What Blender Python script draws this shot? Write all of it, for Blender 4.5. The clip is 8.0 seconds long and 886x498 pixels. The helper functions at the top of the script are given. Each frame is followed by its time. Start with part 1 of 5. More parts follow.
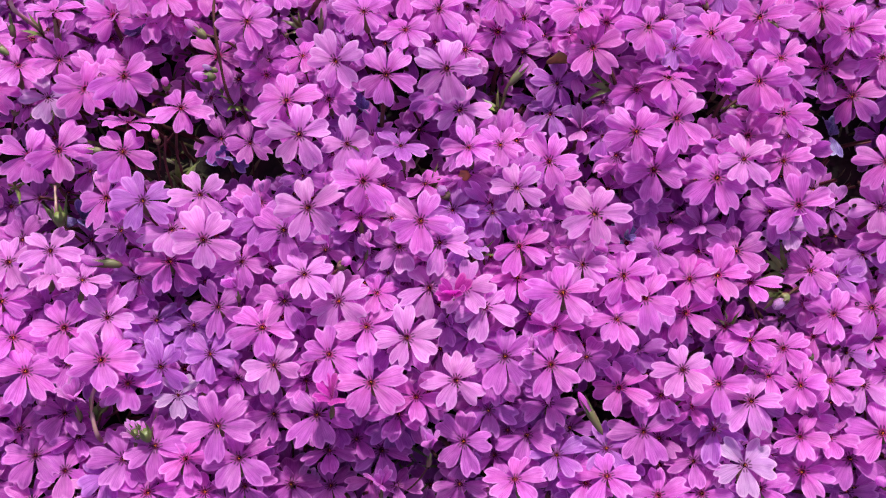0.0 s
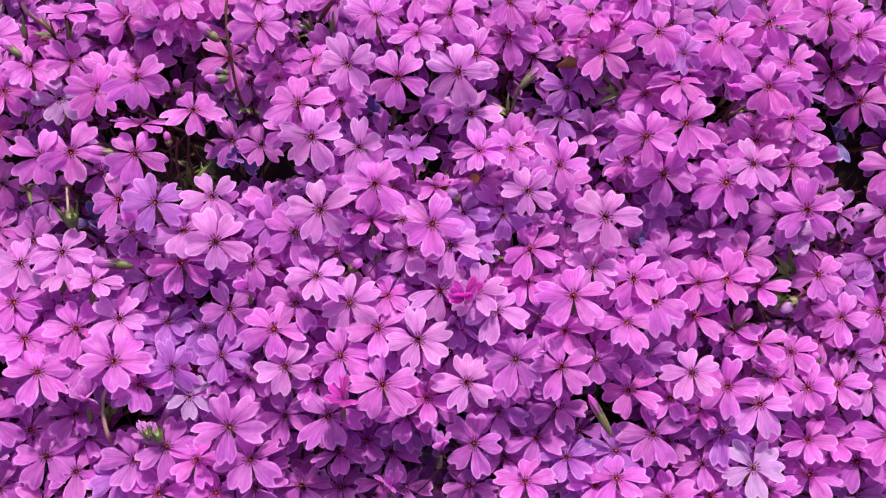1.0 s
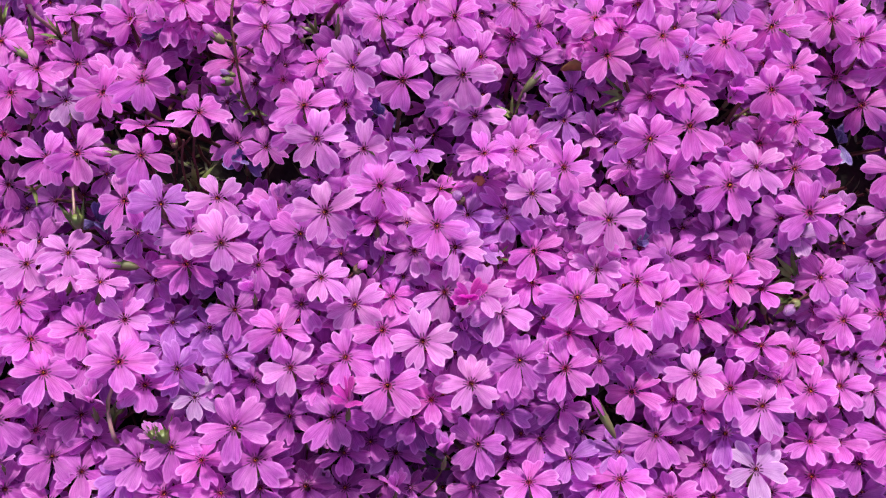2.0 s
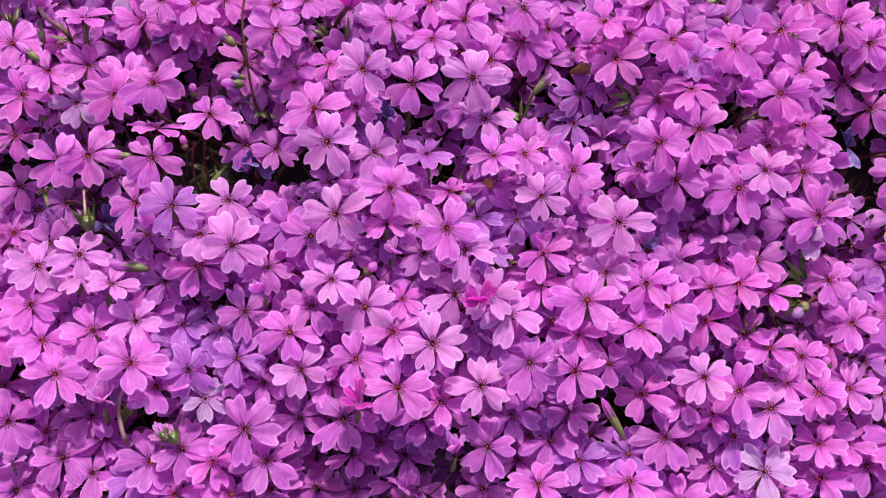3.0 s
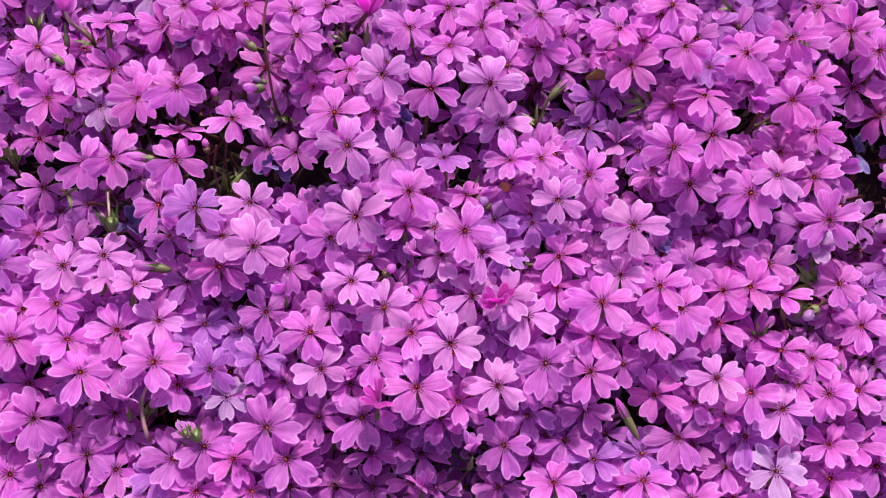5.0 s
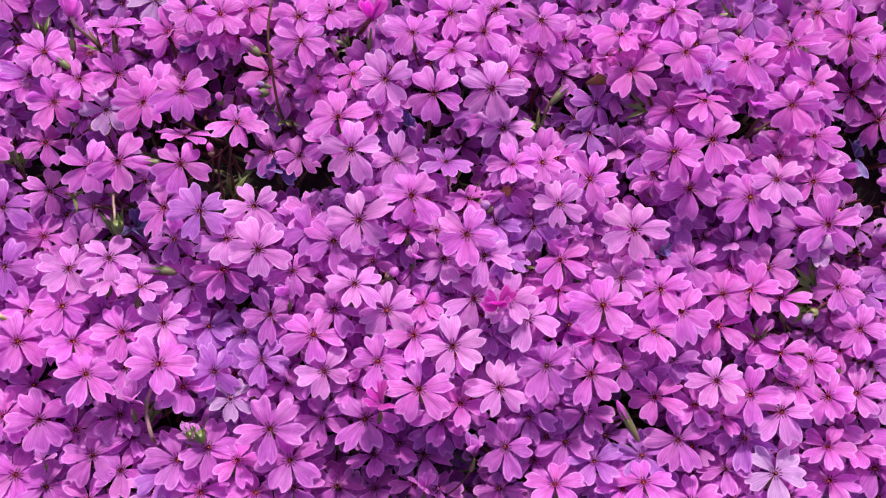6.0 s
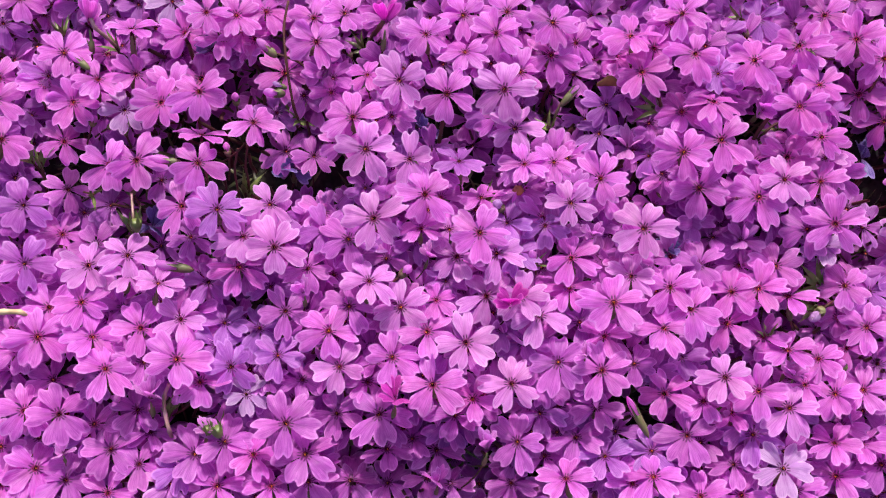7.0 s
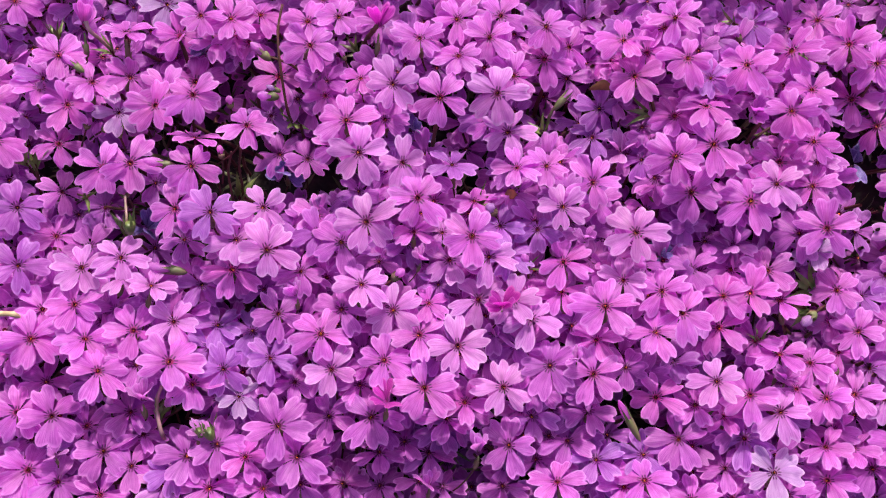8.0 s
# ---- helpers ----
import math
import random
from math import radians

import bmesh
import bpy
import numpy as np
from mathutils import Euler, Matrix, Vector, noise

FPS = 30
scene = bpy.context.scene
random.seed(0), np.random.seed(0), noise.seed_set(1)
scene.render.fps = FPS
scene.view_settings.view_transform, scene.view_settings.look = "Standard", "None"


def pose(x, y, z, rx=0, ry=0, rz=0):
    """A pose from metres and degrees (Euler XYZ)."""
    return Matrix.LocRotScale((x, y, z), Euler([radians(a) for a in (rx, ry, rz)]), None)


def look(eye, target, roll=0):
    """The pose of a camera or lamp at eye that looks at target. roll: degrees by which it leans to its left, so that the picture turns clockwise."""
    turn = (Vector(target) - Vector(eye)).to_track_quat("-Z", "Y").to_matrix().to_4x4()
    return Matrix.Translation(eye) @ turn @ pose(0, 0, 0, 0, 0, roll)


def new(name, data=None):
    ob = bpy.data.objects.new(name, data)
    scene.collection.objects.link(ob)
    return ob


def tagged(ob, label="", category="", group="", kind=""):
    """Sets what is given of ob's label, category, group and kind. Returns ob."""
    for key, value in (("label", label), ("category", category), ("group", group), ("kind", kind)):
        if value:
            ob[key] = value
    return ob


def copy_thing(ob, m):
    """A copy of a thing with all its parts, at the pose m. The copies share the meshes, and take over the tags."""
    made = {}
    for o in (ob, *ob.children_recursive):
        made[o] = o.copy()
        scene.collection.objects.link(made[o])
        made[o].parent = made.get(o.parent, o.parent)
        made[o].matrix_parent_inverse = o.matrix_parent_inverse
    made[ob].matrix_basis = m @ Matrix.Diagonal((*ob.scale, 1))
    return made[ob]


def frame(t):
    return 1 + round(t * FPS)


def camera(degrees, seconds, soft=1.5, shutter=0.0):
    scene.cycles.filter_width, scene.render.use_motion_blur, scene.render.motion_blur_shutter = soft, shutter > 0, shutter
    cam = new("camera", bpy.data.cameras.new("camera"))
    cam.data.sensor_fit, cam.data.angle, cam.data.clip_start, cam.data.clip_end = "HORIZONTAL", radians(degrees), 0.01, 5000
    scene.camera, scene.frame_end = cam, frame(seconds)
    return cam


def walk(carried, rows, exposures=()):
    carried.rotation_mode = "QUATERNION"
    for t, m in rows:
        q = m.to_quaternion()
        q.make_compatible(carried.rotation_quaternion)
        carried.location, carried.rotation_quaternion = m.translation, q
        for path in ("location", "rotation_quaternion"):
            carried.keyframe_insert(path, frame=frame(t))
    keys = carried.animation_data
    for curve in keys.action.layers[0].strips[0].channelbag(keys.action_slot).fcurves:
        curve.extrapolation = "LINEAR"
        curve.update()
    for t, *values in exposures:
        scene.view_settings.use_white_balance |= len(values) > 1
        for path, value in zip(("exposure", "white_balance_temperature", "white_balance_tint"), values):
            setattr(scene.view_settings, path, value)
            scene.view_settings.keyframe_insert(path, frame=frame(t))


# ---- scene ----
# ---- camera ----
cam = camera(58.0, 8.0, soft=1.15)
ROWS = [
    (0.0, 0.00000, -0.13766, 0.33160, 35.000, -0.000, 0.000),
    (0.5, -0.00150, -0.13790, 0.33198, 35.109, -0.158, 0.038),
    (1.0, -0.00459, -0.13833, 0.33255, 35.192, -0.396, 0.011),
    (1.5, -0.00533, -0.13865, 0.33322, 35.249, -0.514, 0.025),
    (3.0, -0.00901, -0.13894, 0.33435, 35.354, -0.547, 0.176),
    (3.5, -0.01009, -0.13908, 0.33558, 35.447, -0.615, 0.211),
    (4.0, -0.01227, -0.13944, 0.33683, 35.460, -0.659, 0.256),
    (4.5, -0.01397, -0.14099, 0.33723, 35.486, -0.681, 0.340),
    (6.0, -0.01481, -0.14255, 0.33996, 35.664, -0.686, 0.494),
    (6.5, -0.01774, -0.14497, 0.34115, 35.729, -0.676, 0.601),
    (7.0, -0.01855, -0.14601, 0.34240, 35.832, -0.700, 0.641),
    (7.5, -0.01768, -0.14638, 0.34256, 35.839, -0.749, 0.719),
    (8.0, -0.01605, -0.14581, 0.34329, 35.926, -0.770, 0.799),
]
walk(cam, [(t, pose(x, y, z, rx, ry, rz)) for t, x, y, z, rx, ry, rz in ROWS])

# ---- light ----
SUN_ELEVATION, SUN_AZIMUTH = 66.0, 10.0      # degrees; azimuth clockwise from +Y
world = bpy.data.worlds.new("World")
scene.world = world
world.use_nodes = True
wn = world.node_tree
sky = wn.nodes.new("ShaderNodeTexSky")
sky.sky_type, sky.sun_disc = "NISHITA", False
sky.dust_density, sky.air_density = 4.6, 0.7
sky.sun_elevation, sky.sun_rotation = radians(SUN_ELEVATION), radians(SUN_AZIMUTH)
wn.links.new(sky.outputs[0], wn.nodes["Background"].inputs[0])
wn.nodes["Background"].inputs[1].default_value = 0.165
sun_data = bpy.data.lights.new("sun", "SUN")
sun_data.energy, sun_data.angle, sun_data.color = 3.6, radians(2.2), (1.0, 0.945, 0.88)
sun = new("sun", sun_data)
ce, se = math.cos(radians(SUN_ELEVATION)), math.sin(radians(SUN_ELEVATION))
ca, sa = math.cos(radians(SUN_AZIMUTH)), math.sin(radians(SUN_AZIMUTH))
sun.matrix_world = look((3 * ce * sa, 3 * ce * ca, 3 * se), (0, 0, 0.1))
scene.view_settings.exposure = 0.64

# ---- the bank: s across, q up the slope, h out of it, in millimetres ----
SLOPE = 27.46
BANK = pose(0, 0, 0.135, SLOPE, 0, 0) @ Matrix.Diagonal((0.001, 0.001, 0.001, 1))
GAPS, THIN = [], []


def gap(s, q, radius):
    """A hollow between the stems where no flower stands."""
    GAPS.append((s, q, radius))


def thin(s, q, radius):
    """A spot where only the deep flowers show."""
    THIN.append((s, q, radius))


gap(-104, 45, 6)
gap(-113, 46, 5)
gap(-96, 48, 4)
gap(-89, 24, 6)
gap(-91, 31, 5)
gap(-66, 34, 4)
gap(-8, 30, 3)
gap(130, 44, 8)
gap(132, 28, 6)
gap(129, 52, 5)
gap(-100, -49, 6)
gap(47, -50, 5)
gap(-18, 53, 3)
gap(84, 44, 3)
gap(-121, -72, 3)
gap(-142, -35, 3)
gap(-139, 35, 5)
gap(-118, 7, 4)
gap(30, 62, 2)
gap(25, 54, 2)
gap(103, -2, 4)
gap(-46, 79, 3)
gap(-152, 30, 4)
gap(-118, 23, 3)
gap(-112, 12, 4)
gap(-75, 31, 4)
gap(-145, 35, 3)
gap(-122, 15, 3)
gap(-60, 32, 3)
gap(-81, 30, 3)
gap(125, 43, 6)
gap(133, 19, 4)
gap(-152, 49, 2)
gap(-58, 29, 4)
thin(-26, 47, 3)
thin(42, 48, 3)
thin(36, 37, 2)
thin(-78, 53, 4)
thin(-72, 49, 4)
thin(-53, 71, 2)
thin(53, 55, 2)
thin(-108, 2, 3)
thin(100, -19, 3)
thin(89, -21, 2)
thin(-28, -67, 2)
thin(-9, -62, 2)
thin(-49, -48, 2)
thin(10, 26, 2)
thin(29, 44, 3)
thin(44, 32, 2)
thin(-15, 43, 3)
thin(85, 51, 2)
thin(-41, 23, 2)
thin(-92, 1, 3)
thin(-73, -17, 2)
thin(-68, 26, 4)
thin(-126, 21, 4)
thin(-113, 5, 5)
thin(-26, 46, 4)
thin(-5, 38, 4)
thin(35, 44, 4)
thin(-146, 39, 5)
thin(-95, 46, 5)
thin(73, 17, 3)
thin(-35, -65, 5)
thin(-21, -66, 5)
thin(-47, -54, 3)
thin(-62, 22, 3)
thin(-74, 25, 3)
thin(20, 56, 3)
thin(15, 50, 3)
thin(29, 60, 3)
thin(-150, 24, 3)
thin(-137, 19, 4)
thin(-76, 71, 4)
thin(-83, 65, 4)
thin(119, 63, 4)
thin(125, 5, 4)
thin(121, 31, 4)
thin(-7, -67, 4)
thin(-2, -58, 3)
thin(-74, -13, 3)
thin(-100, 4, 3)


def bank(s, q, h):
    return BANK @ Vector((s, q, h))


def swell(s, q):
    """How far the cushion stands out of the bank's plane; it rolls down to the soil all round."""
    d = max(0.0, math.hypot(s / 260, (q - 10) / 200) - 0.78)
    return 9 * noise.noise(Vector((s / 70, q / 70, 3.1))) * min(1.0, d * 3) - 330 * d * d


def hollow(s, q):
    """1 in the middle of a gap, 0 outside it."""
    return max([0.0] + [1 - math.hypot(s - a, q - b) / r for a, b, r in GAPS])


# ---- materials ----
def shader(name):
    m = bpy.data.materials.new(name)
    m.use_nodes = True
    nt = m.node_tree
    return m, nt, nt.nodes["Principled BSDF"]


def maths(nt, operation, a, b=None, clamp=False):
    n = nt.nodes.new("ShaderNodeMath")
    n.operation, n.use_clamp = operation, clamp
    for i, v in enumerate((a, b)):
        if v is None:
            continue
        if isinstance(v, (int, float)):
            n.inputs[i].default_value = v
        else:
            nt.links.new(v, n.inputs[i])
    return n.outputs[0]


def blend(nt, factor, a, b, kind="MIX"):
    n = nt.nodes.new("ShaderNodeMix")
    n.data_type, n.blend_type = "RGBA", kind
    for i, v in ((0, factor), (6, a), (7, b)):
        if isinstance(v, (int, float)):
            n.inputs[i].default_value = v
        elif isinstance(v, tuple):
            n.inputs[i].default_value = (*v, 1)
        else:
            nt.links.new(v, n.inputs[i])
    return n.outputs[2]


def ramp(nt, value, lo, hi):
    n = nt.nodes.new("ShaderNodeMapRange")
    n.interpolation_type = "SMOOTHSTEP"
    nt.links.new(value, n.inputs[0])
    n.inputs[1].default_value, n.inputs[2].default_value = lo, hi
    return n.outputs[0]


def chance(nt):
    """A number of its own for each object, or for each loose piece of a joined mesh."""
    a = nt.nodes.new("ShaderNodeObjectInfo").outputs["Random"]
    b = nt.nodes.new("ShaderNodeNewGeometry").outputs["Random Per Island"]
    return maths(nt, "FRACT", maths(nt, "ADD", a, b))


def petal_material(name, main, deep, eye, through_share=0.64):
    """Thin petal: lengthwise veins, a dark-marked claw, paler rim, light shining through."""
    m, nt, bsdf = shader(name)
    uv = nt.nodes.new("ShaderNodeUVMap")
    uv.uv_map = "UVMap"
    edge = nt.nodes.new("ShaderNodeUVMap")
    edge.uv_map = "Rim"
    edge_sep = nt.nodes.new("ShaderNodeSeparateXYZ")
    nt.links.new(edge.outputs[0], edge_sep.inputs[0])
    sep = nt.nodes.new("ShaderNodeSeparateXYZ")
    nt.links.new(uv.outputs[0], sep.inputs[0])
    u, v = sep.outputs[0], sep.outputs[1]
    rnd = chance(nt)
    off = maths(nt, "ABSOLUTE", maths(nt, "SUBTRACT", u, 0.5))
    # veins fan out from the claw
    fan = maths(nt, "DIVIDE", maths(nt, "SUBTRACT", u, 0.5), maths(nt, "ADD", v, 0.25))
    vec = nt.nodes.new("ShaderNodeCombineXYZ")
    for i, w in enumerate((maths(nt, "MULTIPLY", fan, 30.0), maths(nt, "MULTIPLY", v, 1.6), maths(nt, "MULTIPLY", rnd, 60.0))):
        nt.links.new(w, vec.inputs[i])
    vein = nt.nodes.new("ShaderNodeTexNoise")
    vein.inputs["Scale"].default_value, vein.inputs["Detail"].default_value = 1.0, 3.0
    nt.links.new(vec.outputs[0], vein.inputs["Vector"])
    vein_share = ramp(nt, vein.outputs[0], 0.44, 0.62)
    light_vec = nt.nodes.new("ShaderNodeCombineXYZ")
    for i, w in enumerate((maths(nt, "MULTIPLY", fan, 46.0), maths(nt, "MULTIPLY", v, 3.0), maths(nt, "ADD", maths(nt, "MULTIPLY", rnd, 60.0), 17.0))):
        nt.links.new(w, light_vec.inputs[i])
    streaks = nt.nodes.new("ShaderNodeTexNoise")
    streaks.inputs["Scale"].default_value, streaks.inputs["Detail"].default_value = 1.0, 4.0
    nt.links.new(light_vec.outputs[0], streaks.inputs["Vector"])
    # broad patches, as petals fade unevenly
    geo = nt.nodes.new("ShaderNodeNewGeometry")
    patch = nt.nodes.new("ShaderNodeTexNoise")
    patch.inputs["Scale"].default_value, patch.inputs["Detail"].default_value = 260.0, 3.0
    nt.links.new(geo.outputs["Position"], patch.inputs["Vector"])
    colour = blend(nt, maths(nt, "MULTIPLY", vein_share, 0.60), main, deep)
    colour = blend(nt, maths(nt, "MULTIPLY", ramp(nt, patch.outputs[0], 0.42, 0.68), 0.5), colour, deep)
    # fine pale streaks between the veins
    colour = blend(nt, maths(nt, "MULTIPLY", ramp(nt, streaks.outputs[0], 0.48, 0.70), 0.42), colour, tuple(min(0.92, c * 1.05 + 0.12) for c in main))
    # deeper towards the throat
    colour = blend(nt, maths(nt, "MULTIPLY", ramp(nt, v, 0.66, 0.12), 0.46), colour, deep)
    # thin pale margin
    margin = maths(nt, "MULTIPLY", ramp(nt, edge_sep.outputs[0], 0.80, 0.99), 0.75)
    colour = blend(nt, margin, colour, tuple(min(0.92, c * 1.05 + 0.17) for c in main))
    # deeper towards the eye along the midrib, then the claw with its dark tick
    streak = maths(nt, "MULTIPLY", maths(nt, "MULTIPLY", ramp(nt, v, 0.70, 0.18), ramp(nt, off, 0.13, 0.01)), 0.46)
    colour = blend(nt, streak, colour, tuple(d * 0.45 + e * 0.55 for d, e in zip(deep, eye)))
    claw = maths(nt, "MULTIPLY", ramp(nt, v, 0.155, 0.085), 0.9)
    colour = blend(nt, claw, colour, eye)
    pair = maths(nt, "ABSOLUTE", maths(nt, "SUBTRACT", off, 0.042))
    tick = maths(nt, "MULTIPLY", ramp(nt, pair, 0.032, 0.014), maths(nt, "MULTIPLY", ramp(nt, v, 0.26, 0.19), ramp(nt, v, 0.10, 0.14)))
    colour = blend(nt, maths(nt, "MULTIPLY", tick, 0.85), colour, (0.10, 0.005, 0.10))
    hsv = nt.nodes.new("ShaderNodeHueSaturation")
    nt.links.new(colour, hsv.inputs["Color"])
    nt.links.new(maths(nt, "ADD", 0.488, maths(nt, "MULTIPLY", rnd, 0.022)), hsv.inputs["Hue"])
    nt.links.new(maths(nt, "ADD", 0.92, maths(nt, "MULTIPLY", maths(nt, "FRACT", maths(nt, "MULTIPLY", rnd, 7.3)), 0.16)), hsv.inputs["Value"])
    nt.links.new(hsv.outputs[0], bsdf.inputs["Base Color"])
    bsdf.inputs["Roughness"].default_value = 0.37
    bsdf.inputs["Specular IOR Level"].default_value = 0.5
    bsdf.inputs["Sheen Weight"].default_value = 0.15
    bump = nt.nodes.new("ShaderNodeBump")
    bump.inputs["Strength"].default_value, bump.inputs["Distance"].default_value = 0.5, 0.0007
    nt.links.new(vein.outputs[0], bump.inputs["Height"])
    nt.links.new(bump.outputs[0], bsdf.inputs["Normal"])
    glow = nt.nodes.new("ShaderNodeBsdfTranslucent")
    deepen = nt.nodes.new("ShaderNodeGamma")
    deepen.inputs[1].default_value = 1.28
    nt.links.new(hsv.outputs[0], deepen.inputs[0])
    nt.links.new(deepen.outputs[0], glow.inputs[0])
    mix = nt.nodes.new("ShaderNodeMixShader")
    mix.inputs[0].default_value = through_share
    nt.links.new(bsdf.outputs[0], mix.inputs[1])
    nt.links.new(glow.outputs[0], mix.inputs[2])
    nt.links.new(mix.outputs[0], nt.nodes["Material Output"].inputs[0])
    return m


def plain_material(name, a, b, scale, rough=0.6, relief=0.0, gloss=0.5):
    """Two tones mixed by noise in world space, with a fine relief."""
    m, nt, bsdf = shader(name)
    geo = nt.nodes.new("ShaderNodeNewGeometry")
    tex = nt.nodes.new("ShaderNodeTexNoise")
    tex.inputs["Scale"].default_value, tex.inputs["Detail"].default_value = scale, 5.0
    nt.links.new(geo.outputs["Position"], tex.inputs["Vector"])
    colour = blend(nt, ramp(nt, tex.outputs[0], 0.35, 0.65), a, b)
    hsv = nt.nodes.new("ShaderNodeHueSaturation")
    nt.links.new(colour, hsv.inputs["Color"])
    nt.links.new(maths(nt, "ADD", 0.75, maths(nt, "MULTIPLY", chance(nt), 0.5)), hsv.inputs["Value"])
    nt.links.new(hsv.outputs[0], bsdf.inputs["Base Color"])
    bsdf.inputs["Roughness"].default_value, bsdf.inputs["Specular IOR Level"].default_value = rough, gloss
    if relief:
        bump = nt.nodes.new("ShaderNodeBump")
        bump.inputs["Strength"].default_value, bump.inputs["Distance"].default_value = 0.8, relief
        nt.links.new(tex.outputs[0], bump.inputs["Height"])
        nt.links.new(bump.outputs[0], bsdf.inputs["Normal"])
    return m


PINK = petal_material("petal_pink", (0.83, 0.218, 0.78), (0.60, 0.077, 0.57), (0.36, 0.005, 0.12))
# a deeper flower tone, also used as painted shade on low blooms
DEEP_SHADE_PINK = petal_material("petal_deep_shade_pink", (0.70, 0.172, 0.68), (0.51, 0.069, 0.52), (0.18, 0.005, 0.11))
# violet tone stands in for the shade on low flowers
SHADE_VIOLET = petal_material("petal_shade_violet", (0.58, 0.147, 0.64), (0.43, 0.062, 0.50), (0.20, 0.02, 0.20))
ROSE = petal_material("petal_rose", (0.81, 0.180, 0.73), (0.61, 0.071, 0.54), (0.50, 0.01, 0.18))
PALE = petal_material("petal_pale", (0.84, 0.325, 0.80), (0.65, 0.168, 0.64), (0.25, 0.006, 0.12))
# lilac of older flowers, with bluish skylit shade mixed into the colour
SHADE_LILAC = petal_material("petal_shade_lilac", (0.59, 0.176, 0.68), (0.41, 0.074, 0.54), (0.24, 0.012, 0.20))
FADED = petal_material("petal_faded", (0.70, 0.42, 0.76), (0.52, 0.22, 0.61), (0.42, 0.14, 0.40))
CRIMSON = petal_material("petal_magenta", (0.70, 0.05, 0.54), (0.52, 0.02, 0.40), (0.45, 0.02, 0.28))
# withered blue, its darkness partly the shade of the gaps
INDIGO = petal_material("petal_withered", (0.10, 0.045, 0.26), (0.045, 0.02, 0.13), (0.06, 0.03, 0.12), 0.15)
THROAT = plain_material("throat_dark", (0.028, 0.002, 0.014), (0.08, 0.004, 0.03), 900, 0.9, gloss=0.08)
POLLEN = plain_material("pollen_orange", (0.82, 0.24, 0.03), (0.42, 0.08, 0.02), 1500, 0.7, gloss=0.2)
CALYX = plain_material("calyx_green", (0.10, 0.11, 0.035), (0.13, 0.065, 0.05), 300, 0.55)
STEM = plain_material("stem_brown_green", (0.05, 0.024, 0.018), (0.095, 0.022, 0.03), 200, 0.6, gloss=0.15)
FRESH = plain_material("leaf_fresh_green", (0.075, 0.10, 0.024), (0.155, 0.19, 0.05), 250, 0.45, 0.0003)
LEAF = plain_material("leaf_green", (0.042, 0.058, 0.015), (0.085, 0.095, 0.03), 250, 0.45, 0.0003)
PALE_STEM = plain_material("stem_pale", (0.32, 0.15, 0.19), (0.18, 0.12, 0.08), 260, 0.5)
DRY = plain_material("straw_dry", (0.62, 0.47, 0.28), (0.46, 0.32, 0.17), 300, 0.7, 0.0003)
CAPSULE = plain_material("capsule_orange_brown", (0.42, 0.13, 0.05), (0.22, 0.06, 0.04), 500, 0.6, 0.0002)
BROWN = plain_material("dead_leaf_brown", (0.36, 0.14, 0.05), (0.20, 0.075, 0.03), 220, 0.7, 0.0004)
# foliage in near-black tones, the gaps' shadow put into the base colour
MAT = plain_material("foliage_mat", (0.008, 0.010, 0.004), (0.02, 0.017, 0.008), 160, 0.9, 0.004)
SOIL = plain_material("soil", (0.055, 0.038, 0.025), (0.11, 0.08, 0.05), 35, 0.95, 0.01)


# ---- building blocks ----
def link_mesh(name, verts, faces, materials, indices=None, uvs=None, rims=None, smooth=True):
    me = bpy.data.meshes.new(name)
    me.from_pydata(verts, [], faces)
    for m in materials:
        me.materials.append(m)
    if indices is not None:
        me.polygons.foreach_set("material_index", indices)
    if uvs is not None:
        layer = me.uv_layers.new(name="UVMap")
        loops = np.empty(len(me.loops), dtype=np.int32)
        me.loops.foreach_get("vertex_index", loops)
        layer.data.foreach_set("uv", np.asarray(uvs, dtype=np.float32)[loops].ravel())
        if rims is not None:
            me.uv_layers.new(name="Rim").data.foreach_set("uv", np.asarray(rims, dtype=np.float32)[loops].ravel())
    me.polygons.foreach_set("use_smooth", [smooth] * len(me.polygons))
    me.update()
    return me


def part(name, mesh, parent, label=""):
    ob = new(name, mesh)
    ob.parent = parent
    return tagged(ob, label)


def grid_faces(rows, cols, start=0):
    return [(start + r * cols + c, start + r * cols + c + 1, start + (r + 1) * cols + c + 1, start + (r + 1) * cols + c)
            for r in range(rows - 1) for c in range(cols - 1)]


